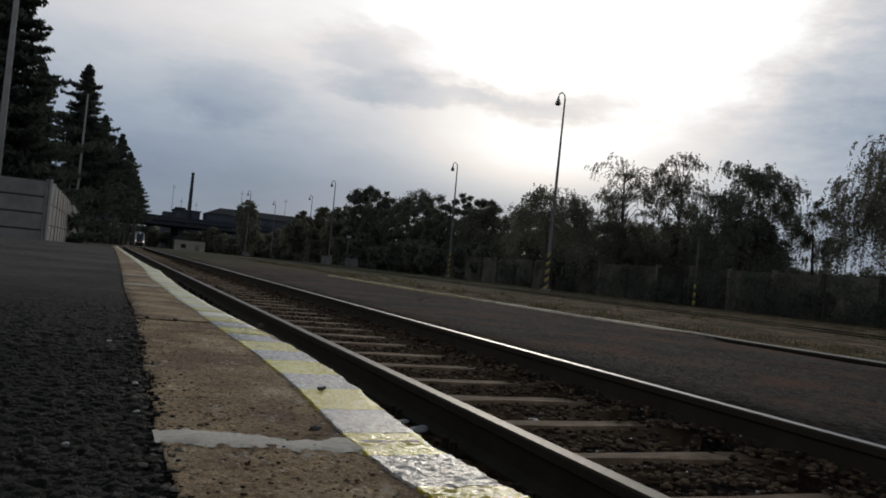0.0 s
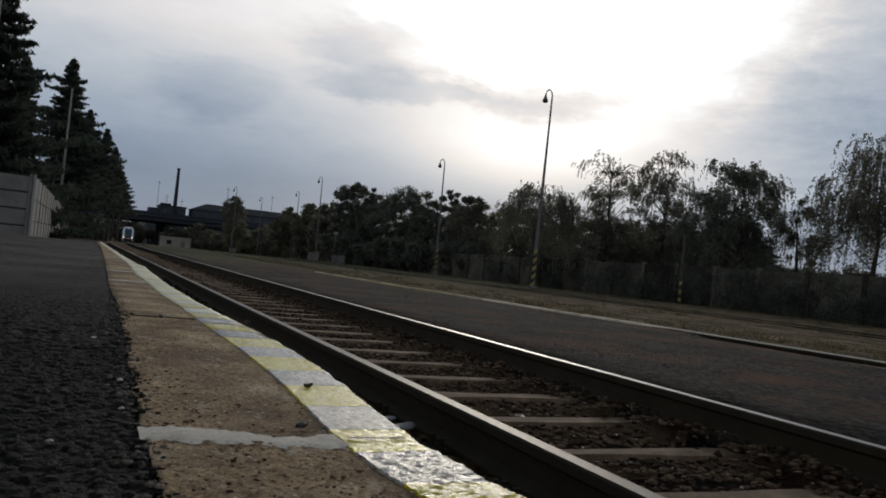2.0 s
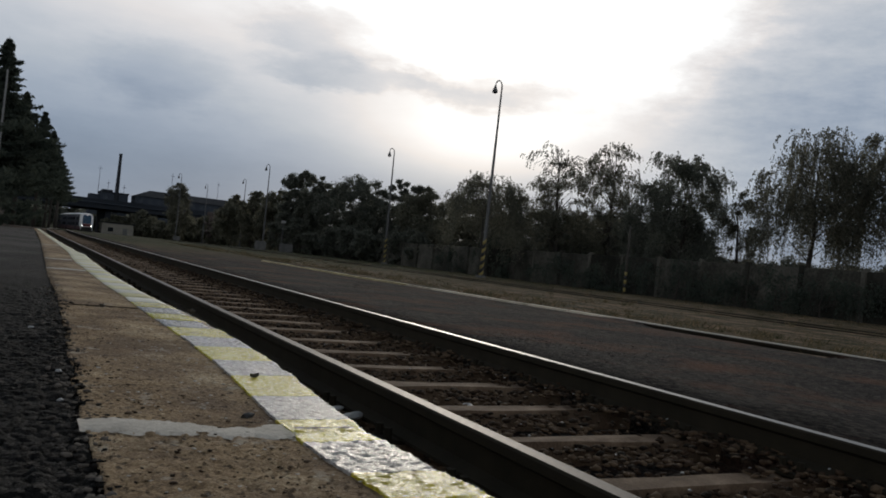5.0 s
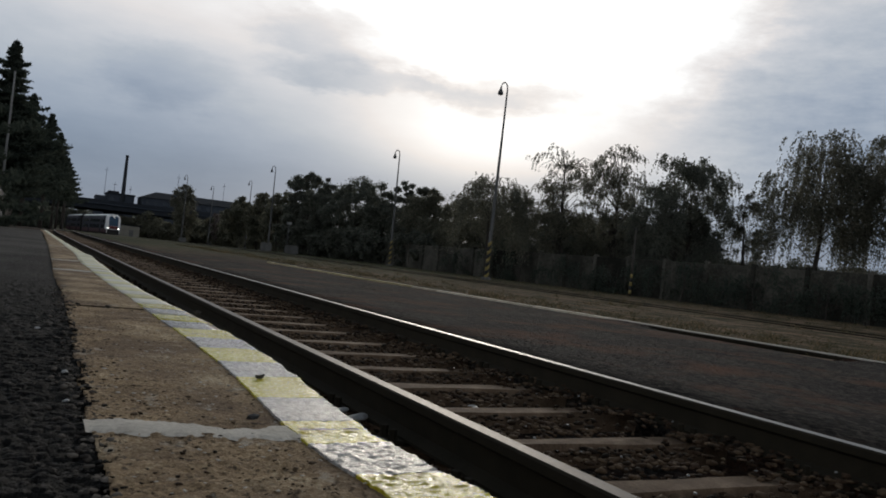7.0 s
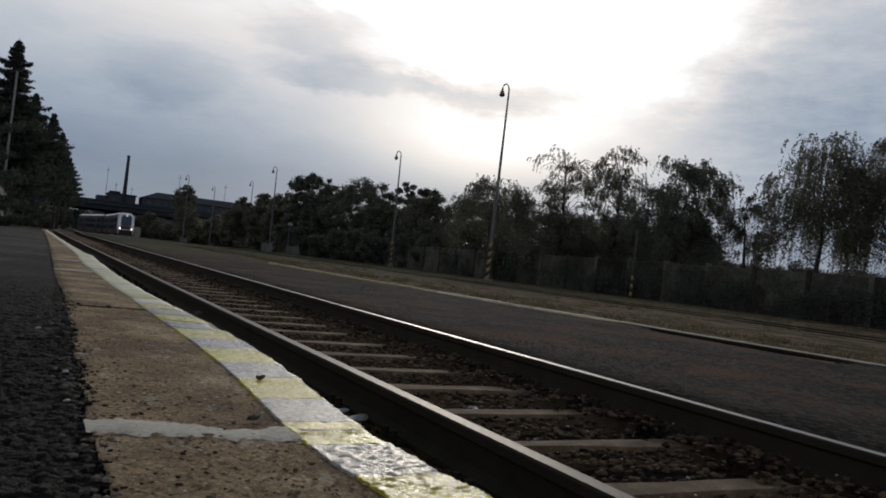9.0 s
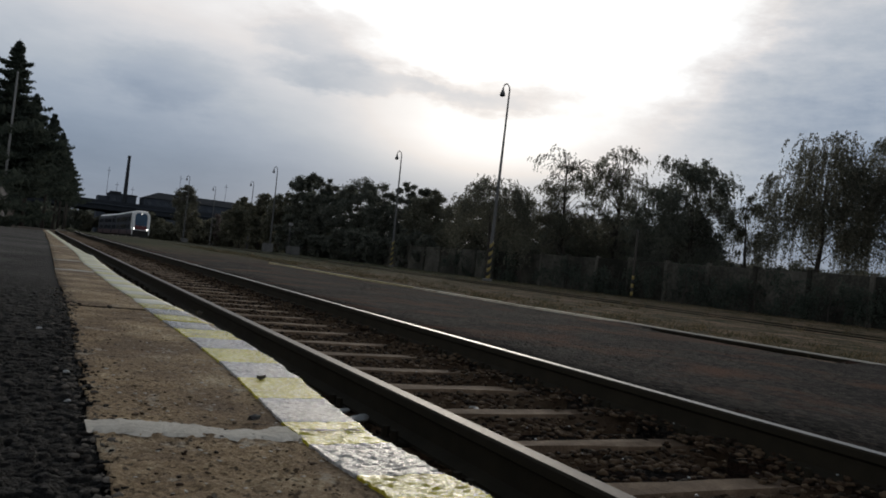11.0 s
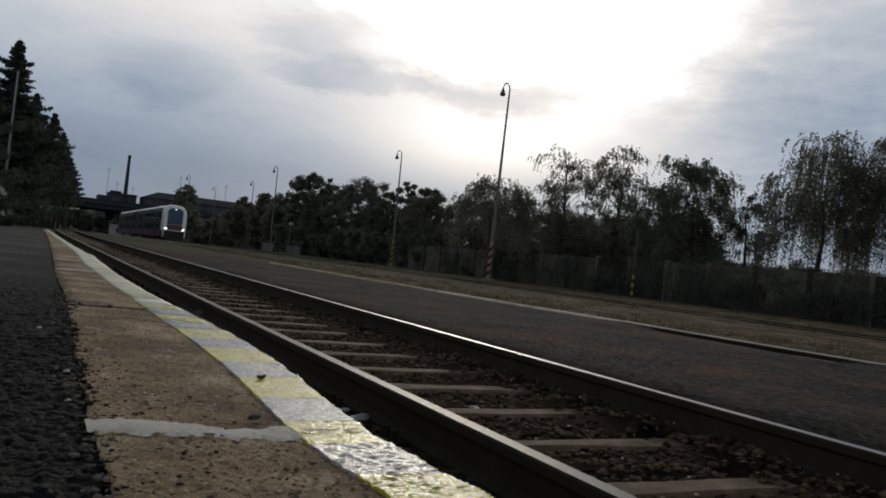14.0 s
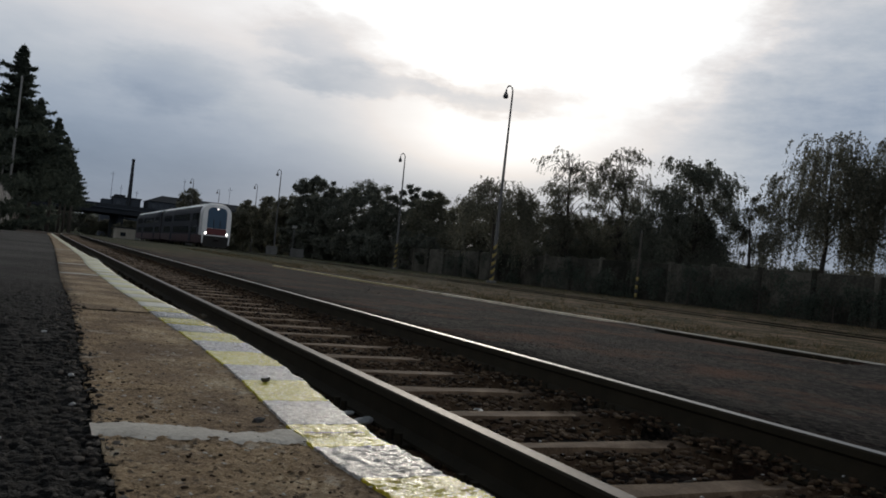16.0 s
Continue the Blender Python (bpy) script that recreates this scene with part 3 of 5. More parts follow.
def surface(x, y):
    """The platform's slightly uneven top."""
    return TOP + 0.004 * noise.noise(Vector((x * 2.5, y * 1.2, 0))) + 0.0016 * noise.noise(Vector((x * 14, y * 14, 3)))


def strip(x_a, x_b, y0, y1, nx, ny, lift, drop=0.0, rough=0.0, round_edge=0.0, ripple=1.0, calm=None):
    """A sheet between two wandering edges on the platform's top, with a skirt of depth drop."""
    bm = bmesh.new()
    grid = []
    for j in range(ny + 1):
        y = y0 + (y1 - y0) * j / ny
        a, b = x_a(y), x_b(y)
        row = []
        for i in range(nx + 1):
            x = a + (b - a) * i / nx
            z = surface(x, y) + lift
            if rough:
                z += rough * (calm(x, y) if calm else 1.0) * (noise.noise(Vector((x * 60 / ripple, y * 60 * ripple, 7))) + 0.6 * noise.noise(Vector((x * 140 / ripple, y * 140 * ripple, 1))))
            if round_edge and i == nx:
                z -= round_edge
            row.append(bm.verts.new((x, y, z)))
        grid.append(row)
    for r0, r1 in zip(grid, grid[1:]):
        for i in range(nx):
            bm.faces.new((r0[i], r0[i + 1], r1[i + 1], r1[i])).smooth = True
    if drop:
        loop = grid[0] + [r[-1] for r in grid[1:]] + grid[-1][-2::-1] + [r[0] for r in grid[-2:0:-1]]
        low = [bm.verts.new((v.co.x, v.co.y, v.co.z - drop)) for v in loop]
        n = len(loop)
        for i in range(n):
            bm.faces.new((loop[i], low[i], low[(i + 1) % n], loop[(i + 1) % n]))
    return bm


def build_platform():
    p = thing("platform", label="low station platform of asphalt with concrete edge slabs", category="platform", kind="structure")
    joints = [-10.7, -8.7, -6.7, -4.7, -2.7, -0.7, 1.315, 3.40, 6.0, 7.6, 10.0, 12.0, 14.0, 16.0, 18.0, 20.0, 22.0, 24.0, 26.0, 28.0, 30.0, 32.0, 34.0]
    rng = random.Random(8)
    slabs = []

    def lip(y):
        return outer_edge(y) + 0.008 * noise.noise(Vector((4, y * 9, 0))) + 0.004 * noise.noise(Vector((4, y * 40, 0)))

    for a, b in zip(joints, joints[1:]):
        near = -1 < a < 3
        ny = int((b - a) / (0.006 if near else 0.1))
        tilt = 0.0 if near else rng.uniform(-0.002, 0.002)

        def ragged(y, e=inner_edge):
            return e(y) + 0.006

        slab = part("edge_slab", strip(ragged, lip, a + 0.001, b - 0.001, 70 if near else 8, ny, tilt, 0.16, (0.005 if a < 1 else 0.003) if near else 0, 0.006, 1.0, lambda x, y: smooth((paint_edge(y) + 0.005 - x) / 0.03)), CONCRETE, p)
        slabs.append((a, b, tilt, slab))
    # paint stripes along the outer third of the slabs
    marks = [-10.6 + 0.2 * i for i in range(50)] + [-0.6, -0.4, -0.2, 0.0, 0.21, 0.42, 0.63, 0.83, 1.04, 1.22, 1.38, 1.59, 1.83, 2.06, 2.32, 2.55]
    while marks[-1] < 33.5:
        marks.append(marks[-1] + 0.235)
    for k, (y, end) in enumerate(zip(marks, marks[1:])):
        a, b, tilt, slab = next(q for q in slabs if q[0] <= (y + end) / 2 <= q[1])
        wob = rng.random() * 50
        near = 0.7 < y < 2.6

        def paint_in(v, w=wob):
            return paint_edge(v) + 0.004 * noise.noise(Vector((w, v * 14, 0))) + 0.002 * noise.noise(Vector((w, v * 70, 0)))

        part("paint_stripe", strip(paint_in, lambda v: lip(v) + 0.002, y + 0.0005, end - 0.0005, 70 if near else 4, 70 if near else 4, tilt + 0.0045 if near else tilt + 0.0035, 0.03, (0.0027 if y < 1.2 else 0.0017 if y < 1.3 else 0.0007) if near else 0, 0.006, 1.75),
             (YELLOW_PAINT if y < 3.5 else FAR_YELLOW) if k % 2 else (WHITE_PAINT if y < 3.5 else FAR_WHITE), slab, "glossy yellow paint" if k % 2 else "glossy pale grey-white paint")
    for y, w in ((1.315, 0.098), (3.40, 0.014), (6.0, 0.09), (7.6, 0.12), (12.0, 0.1)):
        bm = bmesh.new()
        n = 110
        rows = []
        for i in range(n + 1):
            x = inner_edge(y) + (0.004 if y > 2 else -0.004) + (paint_edge(y) - inner_edge(y) - (0.012 if y > 2 else -0.012)) * i / n
            mid = y + 0.045 - 0.065 * i / n if y < 2 else y
            wob = 0.034 * noise.noise(Vector((x * 9, y, 0))) + 0.018 * noise.noise(Vector((x * 38, y, 4))) + 0.008 * noise.noise(Vector((x * 120, y, 4)))
            wob2 = 0.036 * noise.noise(Vector((x * 8, y, 9))) + 0.018 * noise.noise(Vector((x * 38, y, 6))) + 0.008 * noise.noise(Vector((x * 120, y, 6)))
            rows.append([bm.verts.new((x, mid + s * w / 2 + (wob if s < 0 else wob2) * (w > 0.03), surface(x, mid) + 0.0038 + 0.0015 * noise.noise(Vector((x * 40, s * 3, y))) - 0.0035 * (abs(s) == 1))) for s in (-1, -0.7, 0, 0.7, 1)])
        for r0, r1 in zip(rows, rows[1:]):
            for i in range(4):
                bm.faces.new((r0[i], r1[i], r1[i + 1], r0[i + 1])).smooth = True
        part("mortar_joint", bm, MORTAR if w > 0.02 else BALLAST, p, "pale smeared mortar joint")
    bm = bmesh.new()
    rows = []
    for i in range(61):
        x = paint_edge(1.3) + 0.01 + (outer_edge(1.3) - paint_edge(1.3) - 0.03) * i / 60
        mid = 1.30 + 0.012 * noise.noise(Vector((x * 22, 5, 0))) + 0.005 * noise.noise(Vector((x * 90, 5, 0)))
        w = 0.002 + 0.007 * max(0, noise.noise(Vector((x * 30, 8, 2))) + 0.35)
        rows.append([bm.verts.new((x, mid + q * w, surface(x, mid) + 0.0082)) for q in (-1, 1)])
    for r0, r1 in zip(rows, rows[1:]):
        bm.faces.new((r0[0], r1[0], r1[1], r0[1]))
    part("crack", bm, SLEEPER, p, "dark crack through the paint")
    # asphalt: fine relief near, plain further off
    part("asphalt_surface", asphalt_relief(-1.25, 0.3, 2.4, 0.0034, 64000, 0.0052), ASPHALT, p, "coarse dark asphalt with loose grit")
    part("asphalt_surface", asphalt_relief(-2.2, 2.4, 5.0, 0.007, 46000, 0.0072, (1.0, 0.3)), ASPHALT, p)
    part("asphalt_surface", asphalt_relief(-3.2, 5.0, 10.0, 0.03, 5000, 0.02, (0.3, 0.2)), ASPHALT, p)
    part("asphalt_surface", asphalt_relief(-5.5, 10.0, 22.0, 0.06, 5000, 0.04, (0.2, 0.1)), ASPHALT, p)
    bm = bmesh.new()
    rows = []
    for y in (22, 25, 31, 34.5, 40):
        z = TOP - 0.006 - 0.25 * smooth((y - 33) / 6)
        rows.append([bm.verts.new((x, y, z)) for x in (-14, -8, -5.5, inner_edge(min(y, 33)) - 0.004)])
    for r0, r1 in zip(rows, rows[1:]):
        for i in range(3):
            bm.faces.new((r0[i], r0[i + 1], r1[i + 1], r1[i])).smooth = True
    for xa, xb, ya, yb in ((-14, 0.11, -12, 0.3), (-14, -1.25, 0.3, 2.4), (-14, -2.2, 2.4, 5.0), (-14, -3.2, 5.0, 10.0), (-14, -5.5, 10.0, 22.0)):
        bm.faces.new([bm.verts.new((x, y, TOP - 0.006)) for x, y in ((xa, ya), (xb, ya), (xb, yb), (xa, yb))])
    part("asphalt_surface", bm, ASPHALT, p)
    part("edge_wall", boxed(0.02, 0.54, -12, 33.5, -0.3, TOP - 0.08), WALL_CONCRETE, p)


def asphalt_relief(x0, y0, y1, d, count, grain, relief=(1.0, 1.0)):
    """Rolled stone grit as a height field: many low broken domes."""
    x1 = 0.27
    nx, ny = int((x1 - x0) / d) + 1, int((y1 - y0) / d) + 1
    gx, gy = np.linspace(x0, x1, nx), np.linspace(y0, y1, ny)
    h = np.zeros((ny, nx))
    rng = np.random.default_rng(9)
    for i in range(count):
        cx, cy = rng.uniform(x0, x1), rng.uniform(y0, y1)
        r = grain * (1 + 1.6 * rng.random() ** 2.5)
        i0, i1 = int((cx - r - x0) / d) + 1, int((cx + r - x0) / d) + 1
        j0, j1 = int((cy - r - y0) / d) + 1, int((cy + r - y0) / d) + 1
        i0, j0 = max(i0, 0), max(j0, 0)
        sx, sy = gx[i0:i1], gy[j0:j1]
        if not len(sx) or not len(sy):
            continue
        q = 1 - ((sx[None] - cx) ** 2 + (sy[:, None] - cy) ** 2) / (r * r)
        np.maximum(h[j0:j1, i0:i1], np.minimum(np.sqrt(np.clip(q, 0, 1)), rng.uniform(0.35, 0.8)) * r * rng.uniform(0.5, 1.35) * (q > 0), out=h[j0:j1, i0:i1])
    h = np.linspace(relief[0], relief[1], ny)[:, None] ** 1.5 * (np.minimum(h, 0.018) + rng.normal(0, 0.0006, h.shape))
    X, Y = np.meshgrid(gx, gy)
    lim = np.array([inner_edge(v) + 0.014 + 0.02 * noise.noise(Vector((5, v * 5, 0))) * (v < 1.6) + 0.008 * noise.noise(Vector((6, v * 16, 0))) for v in gy])[:, None] + np.repeat(rng.uniform(-0.014, 0.008, (ny // 4 + 1, 1)), 4, 0)[:ny]
    X = np.minimum(X, lim)
    co = np.stack([X, Y, TOP - 0.009 + h], -1).reshape(-1, 3).astype(np.float32)
    idx = np.arange(nx * ny).reshape(ny, nx)
    q = np.stack([idx[:-1, :-1], idx[:-1, 1:], idx[1:, 1:], idx[1:, :-1]], -1).reshape(-1, 4)
    me = bpy.data.meshes.new("asphalt_surface")
    me.vertices.add(len(co))
    me.vertices.foreach_set("co", co.ravel())
    me.loops.add(q.size)
    me.loops.foreach_set("vertex_index", q.ravel().astype(np.int32))
    me.polygons.add(len(q))
    me.polygons.foreach_set("loop_start", np.arange(0, q.size, 4, dtype=np.int32))
    me.polygons.foreach_set("loop_total", np.full(len(q), 4, np.int32))
    me.update(calc_edges=True)
    return me


build_platform()


def crumb(bm, at, size, rng, flat=0.5):
    """A small irregular lump."""
    r = bmesh.ops.create_icosphere(bm, subdivisions=1, radius=size)
    for v in r["verts"]:
        v.co = Vector((v.co.x * 1.3, v.co.y, v.co.z * flat)) * rng.uniform(0.7, 1.3) + Vector(at)


def dry_leaf(bm, at, size, turn, curl):
    """A curled leaf: a bent strip with a pointed end, of some thickness."""
    rows = []
    for i in range(7):
        u = i / 6 - 0.5
        w = size * 0.34 * math.cos(u * math.pi * 0.95)
        rows.append([(u * size, s * w, curl * size * (u * u * 1.2 + abs(s) * 0.5) + dz) for s, dz in ((-1, 0), (0, 0), (1, 0), (1, -0.0012), (0, -0.0012), (-1, -0.0012))])
    m = Matrix.Translation(at) @ Matrix.Rotation(turn, 4, "Z")
    vs = [[bm.verts.new(m @ Vector(c)) for c in r] for r in rows]
    for r0, r1 in zip(vs, vs[1:]):
        for i in range(6):
            bm.faces.new((r0[i], r0[(i + 1) % 6], r1[(i + 1) % 6], r1[i]))
    bm.faces.new(vs[0][::-1])
    bm.faces.new(vs[-1])


def small_things():
    rng = random.Random(31)
    for x, y, s, turn in ((0.507, 1.80, 0.026, 0.4), (0.63, 3.25, 0.05, 1.2), (0.30, 3.31, 0.03, 2.0)):
        bm = bmesh.new()
        dry_leaf(bm, (0, 0, 0.0), s, turn, 0.5)
        tagged(part("dry_leaf", bm, BARK), "dark curled dry leaf on the platform edge", "leaf", "dry leaves on the platform").matrix_basis = Matrix.Translation((x, y, TOP + 0.007))
    bm = bmesh.new()
    crumb(bm, (0, 0, 0), 0.010, rng, 0.8)
    tagged(part("pebble", bm, HAZARD_BLACK), "dark round pebble beside the mortar joint", "pebble").matrix_basis = Matrix.Translation((0.388, 1.392, TOP + 0.008))
    for x, y, s in ((0.089, 1.543, 0.005), (0.098, 1.849, 0.006), (-0.02, 1.30, 0.005), (0.05, 2.6, 0.006)):
        bm = bmesh.new()
        crumb(bm, (0, 0, 0), s, rng, 0.6)
        tagged(part("white_chip", bm, LITTER), "small white stone chip on the asphalt", "stone chip", "white chips on the asphalt").matrix_basis = Matrix.Translation((x, y, TOP + 0.003))
    for x, y, s, lab in ((1.24, 2.92, 0.034, "crumpled pale plastic scrap by the rail"), (1.225, 3.06, 0.022, "crumpled pale plastic scrap by the rail"), (2.04, 3.36, 0.032, "pale grey stone among the ballast")):
        bm = bmesh.new()
        r = bmesh.ops.create_icosphere(bm, subdivisions=3, radius=s)
        for v in r["verts"]:
            v.co *= 1 + 0.5 * noise.noise(v.co * 26 + Vector((x * 9, 0, 0)))
            v.co.z *= 0.45
            v.co.x *= 1.5
        tagged(part("stone" if x > 2 else "plastic_scrap", bm, LITTER), lab, "stone" if x > 2 else "litter").matrix_basis = pose(x, y, -0.185 if x > 2 else -0.135, 0, 0, 30)
    # crumbs and twigs on the slabs
    r = np.random.default_rng(77)

    def area(g):
        return 0.13 + 0.32 * g.random(), 0.9 + 5.0 * g.random() ** 1.8

    ob = part("crumbs", stones("crumbs", 460, area, lambda x, y: TOP + 0.001, 0.0034, r, 0.35), BALLAST)
    tagged(ob, "dark crumbs and grit lying on the concrete slabs", "grit", kind="stuff")

    def clods(g):
        if g.random() < 0.5:
            return 0.14 + 0.3 * g.random(), 0.92 + 0.32 * g.random()
        return 0.13 + 0.06 * abs(g.normal()), 1.4 + 1.3 * g.random() ** 1.3

    ob = part("dirt_clods", stones("dirt_clods", 75, clods, lambda x, y: TOP + 0.002, 0.0045, r, 0.35), BALLAST)
    tagged(ob, "dry clods of dark dirt on the concrete slabs", "dirt", kind="stuff")

    def flakes(g):
        return 0.14 + 0.31 * g.random(), 0.9 + 1.5 * g.random() ** 1.4

    ob = part("pale_flakes", stones("pale_flakes", 160, flakes, lambda x, y: TOP + 0.002, 0.004, r, 0.22), MORTAR)
    tagged(ob, "pale flakes of loose mortar on the concrete slabs", "mortar flakes", kind="stuff")

    def rim(g):
        y = 0.9 + 3.4 * g.random() ** 1.3
        return inner_edge(y) + g.normal(0, 0.022), y

    ob = part("loose_grit", stones("loose_grit", 420, rim, lambda x, y: TOP + 0.0, 0.006, r, 0.5), GRIT)
    tagged(ob, "loose asphalt grit along the slab joint", "grit", kind="stuff")


small_things()


# ---- sunken rail and grass beyond the yard ----
def build_sunken_rail():
    t = thing("sunken_rail", label="disused rail half sunk in the gravel and grass", category="rail", kind="structure")
    part("rail", rail_mesh("rail", kerb_line, 0, -8, 8.5, lambda y: 0.5), [RAIL_SIDE, RAIL_SIDE], t, "rusty guard rail")
    bm = bmesh.new()
    rows = []
    for i in range(84):
        y = -8 + i * 0.2
        x = kerb_line(y) + 0.003 * noise.noise(Vector((0, y * 2, 1)))
        rows.append([bm.verts.new((x + u, y, w)) for u, w in ((-0.034, -0.006), (-0.03, 0.004), (-0.02, 0.008), (0.02, 0.008), (0.03, 0.004), (0.034, -0.006))])
    for r0, r1 in zip(rows, rows[1:]):
        for i in range(5):
            bm.faces.new((r0[i], r0[i + 1], r1[i + 1], r1[i])).smooth = True
    part("rail_head", bm, PALE_HEAD, t, "worn rail head with a pale painted sky sheen")
    # brown strip along the hollow, coloured for the light on its gravel edge
    bm = bmesh.new()
    rows = []
    for i in range(31):
        y = 5.3 + i * 0.085
        f = i / 30
        x = kerb_line(y) - 0.045 - 0.26 * math.sin(math.pi * f) ** 0.8
        rows.append([bm.verts.new((x + u, y, w)) for u, w in ((-0.05, -0.07), (-0.03, -0.05), (0.012, -0.048), (0.016, -0.1))])
    for r0, r1 in zip(rows, rows[1:]):
        for i in range(3):
            bm.faces.new((r0[i], r0[i + 1], r1[i + 1], r1[i])).smooth = True
    part("stone_lip", bm, SLEEPER, t, "gravel edge of the hollow with its light painted on")


build_sunken_rail()


def build_kerb():
    k = thing("kerb", label="low whitewashed concrete kerb fading to yellow", category="kerb", kind="structure")
    rng = random.Random(6)
    y = 8.55
    while y < 24:
        a, b = kerb_line(y), kerb_line(y + 0.98)
        ang = math.degrees(math.atan2(a - b, 0.98))
        o = part("kerb_stone", boxed(-0.045, 0.045, -0.49, 0.49, -0.16, 0.004, 0.006), KERB_WHITE if y < 14 else KERB_YELLOW, k)
        o.matrix_basis = pose((a + b) / 2, y + 0.49, rng.uniform(-0.008, 0.004), 0, rng.uniform(-1, 1), ang)
        y += 1.0


build_kerb()


def blades(rng, x, y, h, spread):
    n = len(x)
    z = np.array([dip(v) for v in y]) - 0.05
    a = rng.uniform(0, 6.28, n)
    w = 0.005 + 0.007 * rng.random(n)
    lean = rng.normal(0, spread, (n, 2))
    p0 = np.stack([x - w * np.cos(a), y - w * np.sin(a), z], 1)
    p1 = np.stack([x + w * np.cos(a), y + w * np.sin(a), z], 1)
    p2 = np.stack([x + lean[:, 0], y + lean[:, 1], z + h], 1)
    return np.stack([p0, p1, p2], 1).reshape(-1, 3)


def build_grass():
    rng = np.random.default_rng(12)
    n = 60000
    y = 2 + 70 * rng.random(n) ** 1.6
    x = 7.8 + 17 * rng.random(n) ** 0.9
    thick = np.array([noise.noise(Vector((a * 0.7, b * 0.45, 5))) for a, b in zip(x, y)])
    keep = ((np.abs(np.abs(x - 15.5) - 0.75) > 0.12) | (y > 20)) & (thick + rng.normal(0, 0.15, n) > 0.0)
    x, y = x[keep], y[keep]
    low = blades(rng, x, y, 0.025 + 0.035 * rng.random(len(x)) ** 2, 0.06)
    # tufts, thicker towards the kerb and the wall's foot
    m = 2600
    ty = 2.5 + 48 * rng.random(m) ** 1.5
    tx = np.where(rng.random(m) < 0.45, 7.85 + 2.2 * rng.random(m) ** 1.5, 8 + 17 * rng.random(m))
    per = 22
    r = rng.uniform(0.02, 0.13, m).repeat(per)
    cx, cy = tx.repeat(per) + rng.normal(0, 1, m * per) * r, ty.repeat(per) + rng.normal(0, 1, m * per) * r
    high = blades(rng, cx, cy, 0.03 + (0.12 * rng.random(m) ** 2.6).repeat(per) * rng.uniform(0.3, 1, m * per), 0.09)
    ob = part("grass", array_mesh("grass", np.concatenate([low, high]), 3), GRASS)
    tagged(ob, "short dry autumn grass in tufts", "grass", kind="stuff")


build_grass()


# ---- lamp posts ----
def lamp_post(at, height, hazard=True, group="lamp posts in the yard", lean=0.0, arm=-1):
    t = thing("lamp_post", at, "tall grey steel lamp post with a hooked arm" + (" and hazard-striped foot" if hazard else ""), "lamp post", group)
    t.matrix_basis = pose(*at, 0, lean, 0)
    pts, rad = [], []
    for i in range(9):
        z = (height - 0.55) * i / 8
        pts.append((0, 0, z))
        rad.append(0.105 - 0.065 * i / 8)
    part("pole", tube(bmesh.new(), pts, rad, 10), STEEL_GREY, t)
    r = 0.19
    arc = [(arm * (r - r * math.cos(a)), 0, height - 0.55 + r * 1.6 * math.sin(a)) for a in [math.pi * i / 10 for i in range(11)]]
    arc.append((arm * 2 * r, 0, height - 0.6))
    part("hooked_arm", tube(bmesh.new(), arc, [0.036] * len(arc), 8), STEEL_GREY, t)
    hx = arm * 2 * r
    prof = [(0, 0.05), (-0.08, 0.06), (-0.2, 0.10), (-0.34, 0.16), (-0.42, 0.165)]
    part("lantern_shade", tube(bmesh.new(), [(hx, 0, height - 0.5 + z * 0.8) for z, _ in prof], [q * 0.8 for _, q in prof], 12), STEEL_GREY, t)
    part("lantern_glass", tube(bmesh.new(), [(hx, 0, height - 0.84), (hx, 0, height - 0.9), (hx, 0, height - 0.93)], [0.15, 0.12, 0.05], 12), GLASS, t)
    if hazard:
        for i in range(9):
            z = 0.12 + i * 0.2
            bm = bmesh.new()
            tube(bm, [(0, 0, z), (0, 0, z + 0.2)], [0.109 - 0.0013 * i] * 2, 12)
            # slanted bands
            for v in bm.verts:
                v.co.z += v.co.x * 1.0
            part("hazard_band", bm, HAZARD_BLACK if i % 2 else HAZARD_YELLOW, t)
    part("concrete_foot", tube(bmesh.new(), [(0, 0, -0.2), (0, 0, 0.09), (0, 0, 0.12)], [0.24, 0.24, 0.18], 10), WALL_CONCRETE, t)
    return t


def on_way(az, d):
    return d * math.sin(radians(az)), d * math.cos(radians(az))


for az, d, hgt, haz, lean in ((31.25, 39.0, 10.15, True, 0.6), (24.1, 60.0, 9.12, True, -0.8), (15.3, 84.0, 9.2, False, -0.6), (9.35, 115.0, 9.6, False, 0), (13.7, 112.0, 9.7, False, 0), (11.15, 135.0, 10.0, False, 0)):
    x, y = on_way(az, d)
    lamp_post((x, y, dip(y) - 0.02), hgt, haz, lean=lean)


def marker_post(at):
    t = thing("marker_post", at, "short weathered brown marker post with hazard-striped foot", "post")
    part("shaft", tube(bmesh.new(), [(0, 0, -0.2), (0, 0, 1.5), (0, 0, 3.0)], [0.055, 0.05, 0.045], 8), BARK, t)
    for i in range(5):
        part("hazard_band", tube(bmesh.new(), [(0, 0, 0.1 + i * 0.18), (0, 0, 0.28 + i * 0.18)], [0.06, 0.06], 10), HAZARD_BLACK if i % 2 else HAZARD_YELLOW, t)
    part("cap", tube(bmesh.new(), [(0, 0, 3.0), (0, 0, 3.06)], [0.06, 0.03], 8), STEEL_GREY, t)


marker_post((*on_way(41.6, 36.0), -0.03))


def thin_mast(az, d, el):
    x, y = on_way(az, d)
    h = d * math.tan(radians(el)) + 1.7
    t = thing("antenna_mast", (x, y, -1.2), "thin dark antenna mast beyond the bridge", "mast", "masts beyond the bridge")
    part("mast", tube(bmesh.new(), [(0, 0, 0), (0, 0, h)], [0.13, 0.06], 6), BUILDING, t)
    part("crossbar", boxed(-0.7, 0.7, -0.06, 0.06, h - 1.2, h - 1.08, 0.01), ROOFING, t)


